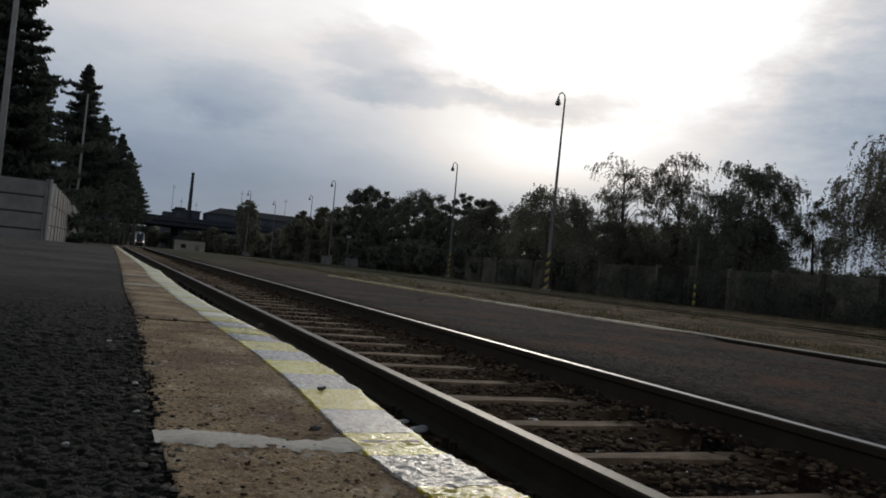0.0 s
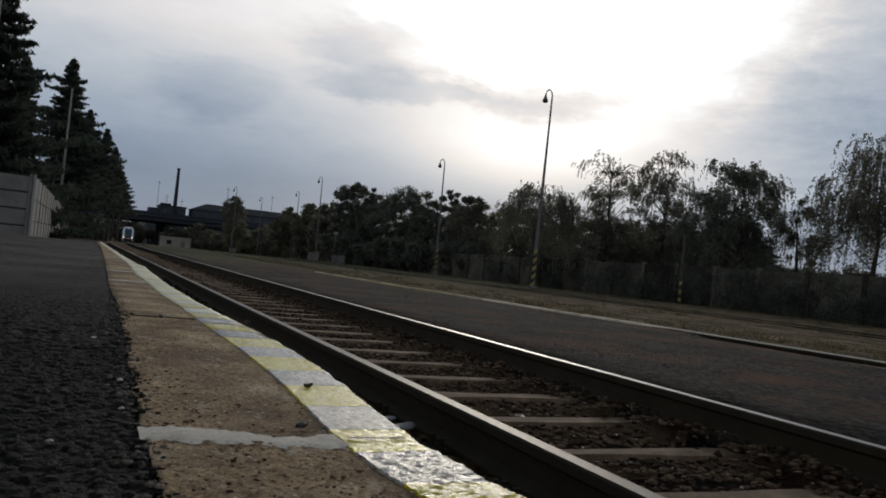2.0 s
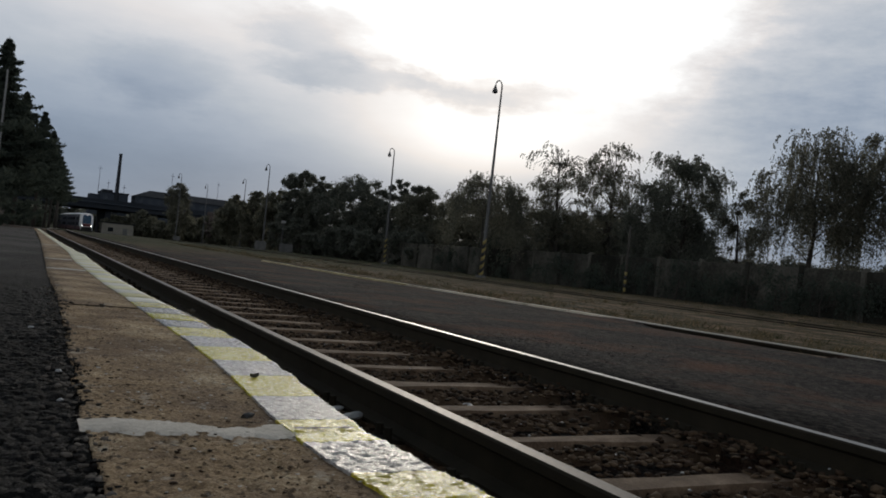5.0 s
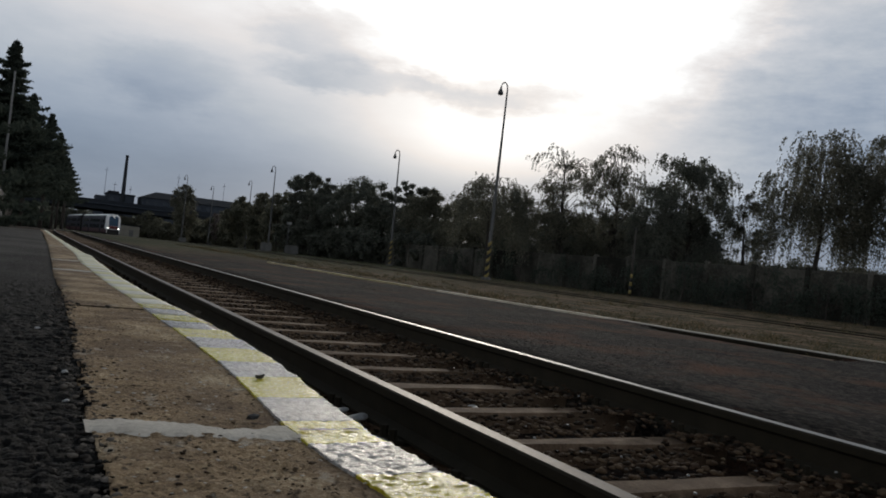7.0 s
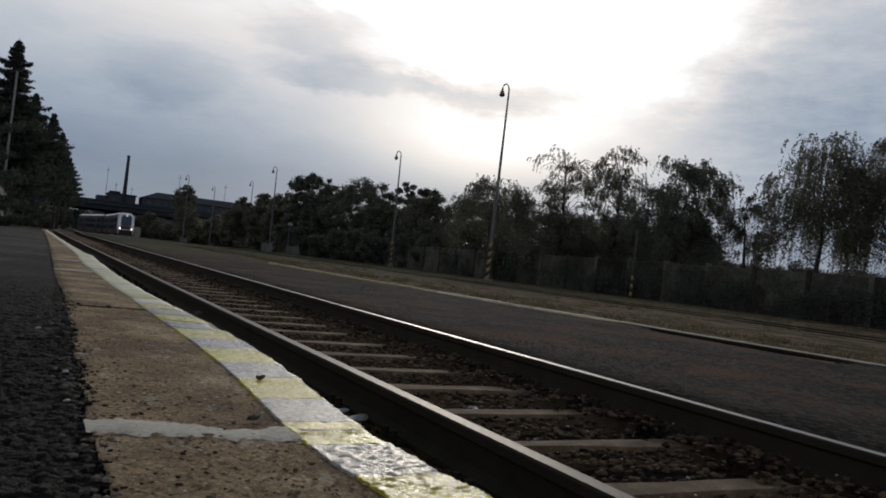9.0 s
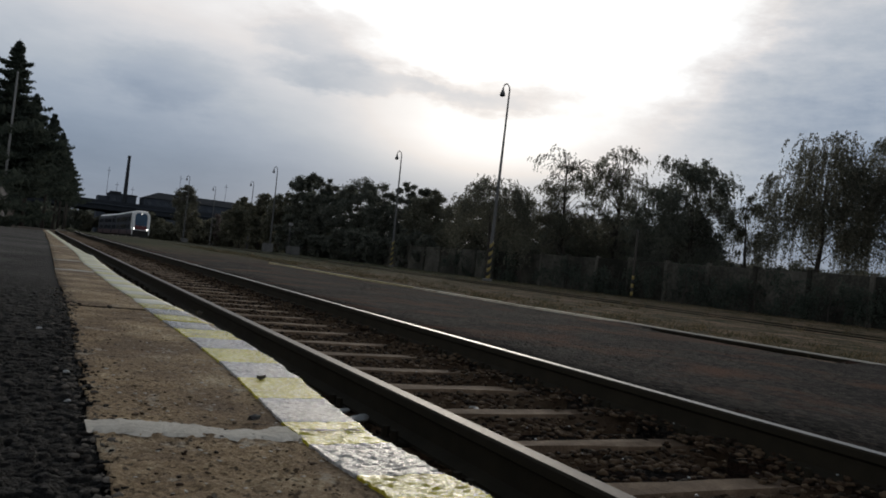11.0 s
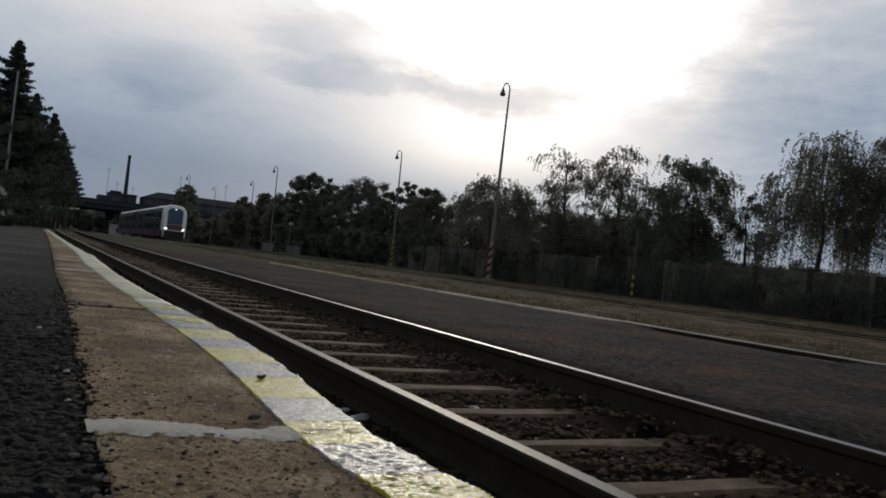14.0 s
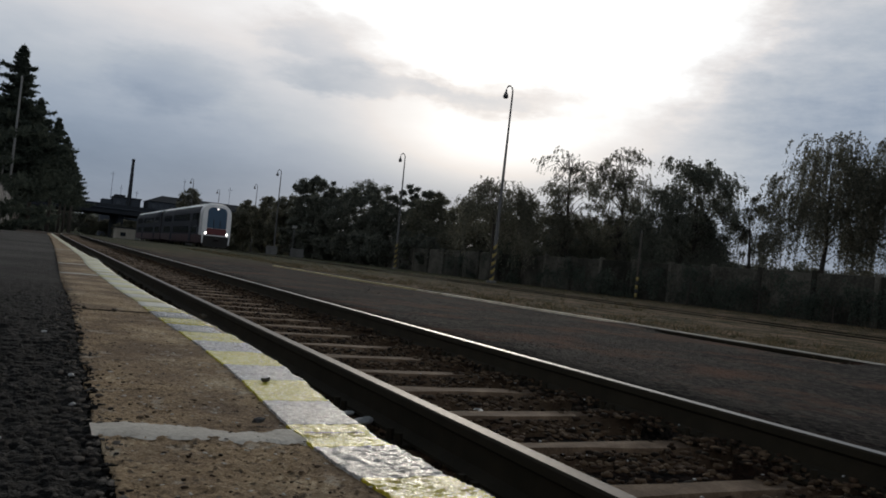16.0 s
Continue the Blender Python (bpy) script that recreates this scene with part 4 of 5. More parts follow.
for az, d, el in ((4.15, 330, 4.1), (4.75, 330, 3.2), (5.75, 330, 3.0), (8.76, 330, 4.2), (11.85, 330, 4.0)):
    thin_mast(az, d, el)

# ---- trees ----
def broadleaf(at, height, spread, seed, leaves, size, weep=0.0, mat=None, label="", name="tree", low=0.2, clumps=90, shape=0.8, dense=False):
    """A deciduous tree: trunk, limbs, and a crown of leaf clumps; weep hangs leaves down in strands."""
    rng = np.random.default_rng(seed)
    t = thing(name, at, label, "bush" if name == "bush" else "tree", "scrub before the wall" if name == "bush" else "trees behind the yard")
    bm = bmesh.new()
    r0 = 0.018 * height
    top = np.array((rng.normal(0, 0.05) * height, rng.normal(0, 0.05) * height, height * 0.8))
    trunk = [top * f + np.array((rng.normal(0, 0.012), rng.normal(0, 0.012), 0)) * height * (0 < f < 1) for f in (-0.03, 0.2, 0.4, 0.6, 0.8, 1.0)]
    tube(bm, trunk, [r0 * q for q in (1.1, 0.9, 0.75, 0.55, 0.35, 0.12)], 8)
    # clump centres fill a lumpy crown
    zc, zh = height * (1 + low) / 2, height * (1 - low) / 2
    cs = []
    boughs = clumps // (3 if dense else 5) if weep else clumps
    while len(cs) < boughs:
        q = rng.normal(0, 1, 3)
        q = q / np.linalg.norm(q) * rng.random() ** 0.36
        lump = 0.82 + 0.3 * noise.noise(Vector(q * 1.9 + seed))
        cs.append((q[0] * spread * lump, q[1] * spread * lump, zc + q[2] * zh * (shape + 0.25 * lump)))
    cs = np.array(cs)
    if weep:
        # clumps crowd round the boughs and leave gaps between them
        cs = cs[rng.integers(0, boughs, clumps)] + rng.normal(0, 0.095 * spread, (clumps, 3)) * (1, 1, 0.8)
    cs[:, 2] = np.clip(cs[:, 2], 0.3, height)
    for c in cs[::3 if weep else 2]:
        f = min(0.95, max(0.12, (c[2] - 0.3 * math.hypot(c[0], c[1])) / (height * 0.8)))
        s = top * f
        mid = s * 0.45 + c * 0.55 + np.array((0, 0, 0.06 * height))
        tube(bm, [s, mid, c], [r0 * 0.28 * (1.15 - f), r0 * 0.12, 0.008], 4)
    part("trunk", bm, BARK, t)
    per = leaves // clumps
    out = []
    for p in cs:
        r = spread * (rng.uniform(0.05, 0.12) if weep else rng.uniform(0.09, 0.25))
        q = rng.normal(0, 0.5, (per, 3)) * (r, r, r * 0.8)
        if weep:
            # strands arch outward from the twig, then hang
            n_st = max(3, per // 16)
            st = rng.normal(0, r * 0.8, (n_st, 2))
            pick = rng.integers(0, n_st, per)
            f = rng.random(per)
            out_way = p[:2] / (np.linalg.norm(p[:2]) + 0.3) + rng.normal(0, 0.3, 2)
            long = (weep * rng.uniform(0.35, 1.3, n_st))[pick]
            q[:, :2] = st[pick] + out_way * (np.sqrt(f) * long * 0.28)[:, None] + rng.normal(0, 0.03, (per, 2))
            q[:, 2] = rng.normal(0, r * 0.4, n_st)[pick] - long * (f ** 1.5 - 0.25 * f)
        out.append(p + q)
    c = np.concatenate(out)
    c = c[(c[:, 2] > 0.1) & (c[:, 2] < height * 1.03)]
    part("crown", leaves_mesh("crown", c, size, droop=1.6 if weep else 0.2, stretch=2.0 if weep else 1.7, rng=rng), mat or LEAF, t)
    return t


def weeping_birch(at, height, spread, seed, tips, reach, label, mat=None):
    """A domed birch: boughs end on and under a dome, and curtains of leafy twigs hang from them."""
    rng = np.random.default_rng(seed)
    t = thing("tree", at, label, "tree", "trees behind the yard")
    bm = bmesh.new()
    r0 = 0.017 * height
    lean = rng.normal(0, 0.03, 2) * height
    top = np.array((lean[0], lean[1], height * 0.86))
    tube(bm, [top * f + np.array((rng.normal(0, 0.08), rng.normal(0, 0.08), 0)) * (0 < f < 1) for f in (-0.03, 0.25, 0.5, 0.75, 1.0)], [r0 * q for q in (1.1, 0.85, 0.6, 0.35, 0.1)], 8)
    out = []
    for i in range(tips):
        a = rng.uniform(0, math.tau)
        r = spread * math.sqrt(rng.random()) * (0.9 + 0.4 * noise.noise(Vector((math.cos(a) * 1.6, math.sin(a) * 1.6, seed + 0.5))))
        lift = 1 - 0.5 * rng.random() ** 1.8
        z = height * (1 - 0.30 * (r / spread) ** 2.4) * lift * (0.96 + 0.13 * noise.noise(Vector((math.cos(a) * r, math.sin(a) * r, 2.3 + seed))))
        c = np.array((math.cos(a) * r, math.sin(a) * r, z))
        if i % 4 == 0:
            f = min(0.95, max(0.15, (z - 0.5 * r) / (height * 0.86)))
            tube(bm, [top * f, top * f * 0.45 + c * 0.55 + np.array((0, 0, 0.07 * height)), c], [r0 * 0.3 * (1.1 - f), r0 * 0.12, 0.008], 4)
        for k in range(rng.integers(7, 13)):
            long = reach * rng.uniform(0.3, 1.25) * (0.6 + 0.5 * r / spread)
            n = int(5 + long * 19)
            q = rng.random(n)
            start = c + rng.normal(0, 0.19, 3) * (1, 1, 0.6)
            way = np.array((math.cos(a), math.sin(a))) + rng.normal(0, 0.5, 2)
            p = np.empty((n, 3))
            p[:, :2] = start[:2] + way * (np.sqrt(q) * 0.22 * min(long, 1.5))[:, None] + rng.normal(0, 0.03, (n, 2))
            p[:, 2] = start[2] + 0.12 * np.sin(q * 2.4) - long * q ** 1.4
            out.append(p)
    part("trunk", bm, BARK, t)
    c = np.concatenate(out)
    c = c[c[:, 2] > 0.9]
    part("crown", leaves_mesh("crown", c, 0.048, droop=1.8, stretch=2.1, rng=rng), mat or LEAF, t)
    return t


def spruce(at, height, radius, seed, name="spruce", bare=0.05, detail=1.0):
    rng = np.random.default_rng(seed)
    t = thing(name, at, "dark tall spruce with drooping branches", "tree", "spruces beside the line")
    part("trunk", tube(bmesh.new(), [(0, 0, -0.2), (0, 0, height * 0.5), (0, 0, height)], [height * 0.016, height * 0.009, 0.02], 8), BARK, t)
    cs = []
    z = height * bare
    while z < height * 0.99:
        f = z / height
        reach0 = radius * (1 - f) ** 0.85 * (0.7 + 0.5 * rng.random()) + 0.02
        for i in range(int(9 + 5 * (1 - f))):
            a = rng.uniform(0, math.tau)
            reach = reach0 * (rng.uniform(0.45, 1.0) + 0.45 * (rng.random() < 0.25))
            n = int((50 + 200 * reach / radius) * detail)
            s = rng.random(n) ** 0.7
            wid = 0.2 * reach * (1 - s * 0.6)
            side = rng.normal(0, 1, n) * wid
            drop = -0.30 * reach * s + 0.26 * reach * s ** 3 - np.abs(rng.normal(0, 0.10, n)) * (0.08 + 0.3 * (1 - f) + reach * 0.25)
            cs.append(np.stack([math.cos(a) * reach * s - math.sin(a) * side, math.sin(a) * reach * s + math.cos(a) * side, z + drop], 1))
        z += height * 0.021 * rng.uniform(0.8, 1.3)
    c = np.concatenate(cs)
    part("crown", leaves_mesh("crown", c, 0.0072 * height / math.sqrt(detail), droop=0.7, stretch=3.4, rng=rng), NEEDLE, t)
    return t


def tree_at(az, d, top_el, spread, seed, **k):
    x, y = on_way(az, d)
    z = dip(y) - 0.1
    return broadleaf((x, y, z), d * math.tan(radians(top_el)) + 0.518 - z, spread, seed, **k)


for az, d, el, sp, seed, n, s, weep, mat, lab, low, clumps in (
        (36.4, 50, 9.9, 3.0, 22, 42000, 0.042, 0.5, LEAF, "half-bare tree with thin airy crown", 0.12, 360),
        (40.0, 50, 10.1, 2.5, 23, 38000, 0.042, 0.5, LEAF, "half-bare tree with thin airy crown", 0.12, 360),
        (44.9, 44, 9.35, 3.1, 24, 90000, 0.05, 0.8, LEAF_DARK, "dense dark-leaved tree behind the yard", 0.04, 480),
        (49.0, 43, 7.4, 1.1, 28, 9000, 0.045, 0.6, LEAF, "thin young birch between the larger trees", 0.1, 120)):
    tree_at(az, d, el, sp, seed, leaves=n, size=s, weep=weep, mat=mat, label=lab, low=low, clumps=clumps, dense=seed == 24)

for az, d, el, sp, seed, tips, reach, lab in (
        (31.1, 47, 7.3, 2.5, 21, 125, 1.6, "birch with hanging branches and thinning leaves"),
        (53.4, 40, 11.3, 2.75, 25, 150, 2.5, "tall weeping birch with long hanging twigs"),
        (58.0, 40, 11.3, 2.75, 26, 135, 2.5, "tall weeping birch with long hanging twigs"),
        (63.5, 41, 11.0, 2.8, 27, 150, 2.4, "tall weeping birch with long hanging twigs")):
    x, y = on_way(az, d)
    weeping_birch((x, y, -0.1), d * math.tan(radians(el)) + 0.6, sp, seed, tips, reach, lab)

# thicket of dark bushes between the lamp posts and the bridge
for i, (az, d, el, sp) in enumerate(((13.2, 125, 3.2, 3.4), (14.5, 108, 3.65, 2.8), (15.9, 100, 4.1, 2.5), (17.1, 92, 5.25, 2.3), (17.95, 90, 5.85, 1.8), (18.8, 86, 5.45, 2.4), (20.1, 82, 4.95, 2.6), (21.6, 78, 5.65, 2.7),
                                     (23.2, 74, 5.55, 2.5), (24.7, 72, 5.7, 1.7), (25.9, 69, 5.9, 1.4), (27.1, 66, 5.4, 1.3), (26.4, 66, 4.9, 2.8), (28.4, 62, 4.5, 2.5), (30.4, 60, 4.8, 2.8), (33.0, 58, 4.7, 3.0),
                                     (35.5, 56, 4.5, 3.0), (38.2, 56, 4.7, 3.0), (41.0, 54, 4.9, 3.0), (43.5, 53, 4.8, 2.6), (46.0, 52, 3.2, 2.4), (48.9, 52, 2.6, 2.2), (52.4, 47, 2.7, 2.0), (55.6, 47, 2.5, 2.0), (58.8, 47, 2.9, 2.2))):
    tree_at(az, d, el, sp, 60 + i, leaves=24000, size=0.0015 * d, weep=0, mat=LEAF_OLIVE_HAZE if 26 < az < 35 or az < 16 else LEAF_DARK, label="dense dark thicket tree along the yard", low=0.02, clumps=80)
tree_at(9.25, 185, 3.65, 3.0, 149, leaves=14000, size=0.15, weep=0, mat=LEAF, label="round-crowned tree before the long building", low=0.42, clumps=130)
tree_at(9.5, 180, 2.3, 3.4, 148, leaves=9000, size=0.2, weep=0, mat=LEAF_OLIVE_HAZE, label="broad olive bush under the round tree", name="bush", low=0.0, clumps=70)
# dark bushes under the buildings beyond the far track
for i in range(15):
    az = 7.2 + i * 0.72
    tree_at(az, 235 - 8.0 * i + random.uniform(-5, 5), random.uniform(0.8, 1.75), 4.2, 150 + i, leaves=7000, size=0.3, weep=0, mat=LEAF_OLIVE_HAZE, label="dark rounded bush beyond the far track", name="bush", low=0.0, clumps=36)
tree_at(11.7, 178, 2.0, 2.1, 190, leaves=4500, size=0.22, weep=0, mat=LEAF_PALE, label="pale pinkish autumn bush beyond the far track", name="bush", low=0.1, clumps=40)
# trees closing the view under the bridge
for i in range(16):
    x = -14 + i * 6.2
    broadleaf((x, 352 + 5 * (i % 3), -1.4), 8.5 + (i * 7) % 3, 4.6, 300 + i, leaves=2200, size=0.8, weep=0, mat=LEAF_DARK, label="dark tree beyond the road bridge", low=0.0, clumps=30)
# bushes at the bridge's feet and behind it
for i, (x, y, h, r) in enumerate(((20.5, 238, 4.6, 2.6), (24, 240, 5.4, 2.8), (28, 239, 5.0, 3.0), (32.5, 241, 5.8, 3.2), (37, 238, 5.2, 3.2), (16, 284, 5.6, 3.0), (20, 281, 6.0, 3.2), (25, 284, 6.2, 3.6), (31, 282, 6.2, 3.6), (37, 285, 6.0, 3.6), (3, 284, 5.6, 2.6))):
    broadleaf((x, y, dip(y) - 0.1), h, r, 500 + i, leaves=5200, size=0.28, weep=0, mat=LEAF_OLIVE_HAZE, label="dark bush growing round the bridge piers", name="bush", low=0.0, clumps=40, shape=0.9)
# low scrub before the wall
for i in range(9):
    az = 16.5 + i * 1.25
    d = 74 - 1.35 * (az - 16.5) + random.uniform(-2, 2)
    d = max(d, 25.0 / math.sin(radians(az)))
    tree_at(az, d, random.uniform(1.2, 2.6), 1.6, 100 + i, leaves=6000, size=0.0019 * d, weep=0, mat=LEAF_DARK, label="low dark scrub before the wall", name="bush", low=0.0, clumps=40)

# thin undergrowth and twigs hanging before the wall
for i in range(13):
    az = 29.0 + i * 2.3
    tree_at(az, 24.9 / math.sin(radians(az)), random.uniform(1.0, 2.6), 1.5, 700 + i, leaves=1900, size=0.045, weep=0.9, mat=NEEDLE, label="thin straggling undergrowth before the wall", name="bush", low=0.05, clumps=50)

# spruces on the platform's side
for i, (x, y, h, r) in enumerate(((-9.6, 52, 19, 5.0), (-7.4, 64, 21, 6.4), (-6.3, 78, 15.6, 5.2), (-3.2, 94, 19.6, 7.6), (-1.2, 110, 16.6, 6.0), (1.2, 126, 16.6, 5.8), (2.9, 142, 15.8, 5.4), (4.0, 158, 15.2, 5.0), (5.5, 174, 14.6, 4.8), (6.2, 190, 14.6, 5.4), (6.6, 206, 12.4, 5.2), (6.8, 222, 11.6, 4.6))):
    spruce((x, y, dip(y) - 0.1), h, r, 200 + i, bare=0.05 if y < 70 else 0.22 if y < 105 else 0.36 if y < 150 else (0.42 if y < 170 else 0.58), detail=0.9 if y < 100 else 0.45)


# low dark shrubs under the far spruces
for i, (x, y) in enumerate(((-4.5, 100), (-4.0, 118), (-3.0, 134), (-2.0, 150), (-0.6, 164), (0.6, 178), (1.8, 192), (2.4, 206), (2.6, 222))):
    broadleaf((x, y, dip(y) - 0.1), 4.2, 3.2, 400 + i, leaves=6500, size=0.2, weep=0, mat=NEEDLE, label="dark shrub under the spruces", name="bush", low=0.0, clumps=36)

# ---- walls, poles, buildings ----
def build_wall_right():
    w = thing("wall_east", label="dark mossy concrete panel wall behind the trees", category="wall", kind="structure")
    y = -8.0
    while y < 78:
        part("wall_panel", boxed(25.9, 26.02, y + 0.09, y + 2.41, -0.2 + dip(y), 1.75 + dip(y), 0.015), MOSSY_WALL, w)
        part("wall_post", boxed(25.83, 26.07, y - 0.09, y + 0.09, -0.2 + dip(y), 1.85 + dip(y), 0.015), MOSSY_WALL, w)
        y += 2.5


build_wall_right()


def build_fence_left():
    w = thing("fence_west", label="grey concrete panel fence with upright posts", category="fence", kind="structure")
    z0, top = -0.2, 2.85
    # face across the platform's end: wide boards one over another, dark joints between
    for i in range(5):
        x0 = -2.45 - 3.0 * (i + 1)
        # dark sheet behind the boards, put in for the shade of their joints
        part("fence_backing", boxed(x0 + 0.1, x0 + 2.9, 40.06, 40.10, z0, top - 0.03, 0.005), BARK, w)
        for j in range(4):
            part("fence_board", boxed(x0 + 0.1, x0 + 2.9, 40.0, 40.05, z0 + j * 0.765, z0 + j * 0.765 + 0.69, 0.02), DARK_WALL, w)
        part("fence_post", boxed(x0 - 0.1, x0 + 0.1, 39.95, 40.14, z0, top + 0.05, 0.015), DARK_WALL, w)
    part("fence_post", boxed(-2.62, -2.47, 39.92, 40.12, z0, top + 0.05, 0.015), FENCE_CONCRETE, w)
    part("fence_post", boxed(-2.44, -2.33, 39.92, 40.12, z0, top + 0.05, 0.015), FENCE_PALE, w)
    for i in range(15):
        y = 40.15 + i * 2.95
        for j in range(3):
            part("fence_panel", boxed(-2.46, -2.38, y + 0.08, y + 2.75, z0 + j * 1.0, z0 + j * 1.0 + 0.97 + (0.05 + dip(y)) * (j == 2), 0.02), DARK_WALL, w)
        part("fence_post", boxed(-2.48, -2.345, y + 2.77, y + 2.95, z0, top + dip(y) + 0.04, 0.015), FENCE_PALE if i in (0, 13, 14) else FENCE_CONCRETE, w)
    # lower dark timber fence beyond it
    for i in range(12):
        y = 84.6 + i * 3.0
        part("timber_panel", boxed(-2.46, -2.38, y + 0.08, y + 2.9, z0 + dip(y), 2.3 + dip(y), 0.02), BARK, w)
        part("fence_post", boxed(-2.48, -2.345, y + 2.9, y + 3.06, z0 + dip(y), 2.4 + dip(y), 0.015), BARK, w)


build_fence_left()


def plain_pole(at, height, r, label):
    t = thing("utility_pole", at, label, "pole", "poles behind the fence")
    part("shaft", tube(bmesh.new(), [(0, 0, -0.3), (0, 0, height * 0.5), (0, 0, height)], [r, r * 0.8, r * 0.6], 10), POLE_CONCRETE, t)
    part("cap", tube(bmesh.new(), [(0, 0, height), (0, 0, height + 0.08)], [r * 0.7, r * 0.3], 10), STEEL_GREY, t)


plain_pole((-5.3, 46, 0), 14.0, 0.20, "thick grey concrete utility pole behind the fence")
plain_pole((-2.75, 85, -0.2), 14.6, 0.13, "slim grey concrete utility pole behind the fence")
plain_pole((-3.75, 92, -0.2), 9.4, 0.11, "short grey utility pole behind the fence")


def build_bridge():
    b = thing("road_bridge", label="dark concrete road bridge over the railway", category="bridge", kind="structure")
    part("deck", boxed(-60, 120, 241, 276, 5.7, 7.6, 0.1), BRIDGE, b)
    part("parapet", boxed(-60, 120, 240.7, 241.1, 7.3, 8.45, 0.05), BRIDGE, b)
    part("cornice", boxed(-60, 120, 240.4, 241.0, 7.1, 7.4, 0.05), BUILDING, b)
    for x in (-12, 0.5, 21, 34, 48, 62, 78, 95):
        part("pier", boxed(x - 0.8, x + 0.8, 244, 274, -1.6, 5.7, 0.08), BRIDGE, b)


build_bridge()


def far_building(at, w, d, h, storeys, roof=0.0, label="", hip=2.5):
    t = thing("building", at, label, "building", "buildings beyond the bridge")
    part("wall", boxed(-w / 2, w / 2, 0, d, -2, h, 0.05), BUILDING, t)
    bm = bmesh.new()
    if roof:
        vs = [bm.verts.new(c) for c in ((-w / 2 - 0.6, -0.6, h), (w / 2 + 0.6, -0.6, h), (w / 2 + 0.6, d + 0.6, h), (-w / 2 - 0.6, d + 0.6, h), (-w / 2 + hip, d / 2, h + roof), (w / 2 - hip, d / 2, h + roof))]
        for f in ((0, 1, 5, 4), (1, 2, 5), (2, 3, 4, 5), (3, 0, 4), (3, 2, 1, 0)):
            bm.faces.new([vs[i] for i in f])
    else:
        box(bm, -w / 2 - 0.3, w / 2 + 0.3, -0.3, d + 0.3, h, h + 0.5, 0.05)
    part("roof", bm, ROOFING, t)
    me = bpy.data.meshes.new("window")
    bm = boxed(-0.7, 0.7, -0.08, 0.04, 0, 1.5, 0.03)
    bm.to_mesh(me)
    bm.free()
    me.materials.append(GLASS)
    for s in range(storeys):
        for i in range(int(w / 3.2)):
            o = part("window", me, None, t)
            o.matrix_basis = pose(-w / 2 + 1.8 + i * 3.2, 0, h - 2.6 - s * 3.3)
    return t


block = far_building((29.0, 318, -1.2), 9.6, 12, 14.8, 2, 0, "flat-roofed grey-blue industrial block")
part("wing", boxed(-8.6, -4.8, 1, 11, -2, 13.9, 0.05), BUILDING, block)
part("roof_hut", boxed(-4.3, -0.6, 2, 8, 15.3, 16.1, 0.05), ROOFING, block)
far_building((59.0, 312, -1.2), 46, 16, 14.9, 2, 2.75, "long dark building with a hipped roof", 5.5)
far_building((98.0, 330, -1.2), 40, 16, 14.8, 2, 1.6, "long dark hall behind the trees")


def build_low_shed():
    """A long low workshop behind the wall and trees."""
    t = thing("workshop", (40, 44, -0.1), "long low dark workshop with a pale roof edge", "building")
    part("wall", boxed(0, 8, 0, 14, -0.2, 4.0, 0.05), BUILDING, t)
    bm = bmesh.new()
    vs = [bm.verts.new(c) for c in ((-0.5, -0.4, 3.95), (8.5, -0.4, 3.95), (8.5, 14.4, 3.95), (-0.5, 14.4, 3.95), (4, -0.4, 5.0), (4, 14.4, 5.0))]
    for f in ((0, 4, 5, 3), (1, 2, 5, 4), (0, 1, 4), (2, 3, 5), (3, 2, 1, 0)):
        bm.faces.new([vs[i] for i in f])
    part("roof", bm, ROOFING, t)
    part("gutter", boxed(-0.62, -0.5, -0.4, 14.4, 3.88, 4.0, 0.02), STEEL_GREY, t, "pale metal gutter")
    g = thing("garage", (42, 30, -0.1), "low pale plastered garage behind the wall", "building")
    part("wall", boxed(0, 5, 0, 9, -0.2, 2.45, 0.04), HUT_PLASTER, g)
    part("roof", boxed(-0.25, 5.25, -0.25, 9.25, 2.45, 2.65, 0.03), ROOFING, g)
    for i in range(3):
        part("door", boxed(-0.05, 0.03, 0.5 + i * 2.9, 2.9 + i * 2.9, -0.1, 2.1, 0.02), DARK_WALL, g)


build_low_shed()


def small_sign(az, d):
    x, y = on_way(az, d)
    t = thing("track_sign", (x, y, dip(y) - 0.03), "small white track sign on a thin post", "sign")
    part("post", tube(bmesh.new(), [(0, 0, -0.1), (0, 0, 2.9)], [0.05, 0.045], 8), STEEL_GREY, t)
    part("plate", boxed(-0.22, 0.22, -0.06, 0.0, 2.75, 3.0, 0.01), FENCE_PALE, t, "dull white enamel plate")


def plinth(az, d, w, h):
    x, y = on_way(az, d)
    tagged(part("concrete_block", boxed(-w / 2, w / 2, -w / 2, w / 2, -0.15, h, 0.04), FENCE_CONCRETE), "weathered pale concrete block beside the lamp post", "concrete block", "concrete blocks along the yard").matrix_basis = pose(x, y, dip(y) - 0.03, 0, 0, -az)


small_sign(16.6, 76)
for az, d, w, h in ((15.15, 80, 1.1, 0.85), (16.95, 74, 1.25, 0.8), (9.45, 112, 0.9, 0.6)):
    plinth(az, d, w, h)


def build_chimney():
    t = thing("chimney", (29.6, 318, -1.2), "tall slender dark factory chimney", "chimney")
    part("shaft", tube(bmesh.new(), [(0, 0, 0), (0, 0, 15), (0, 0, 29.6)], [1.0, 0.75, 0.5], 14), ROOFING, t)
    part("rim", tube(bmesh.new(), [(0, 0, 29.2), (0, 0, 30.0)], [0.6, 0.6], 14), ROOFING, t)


build_chimney()


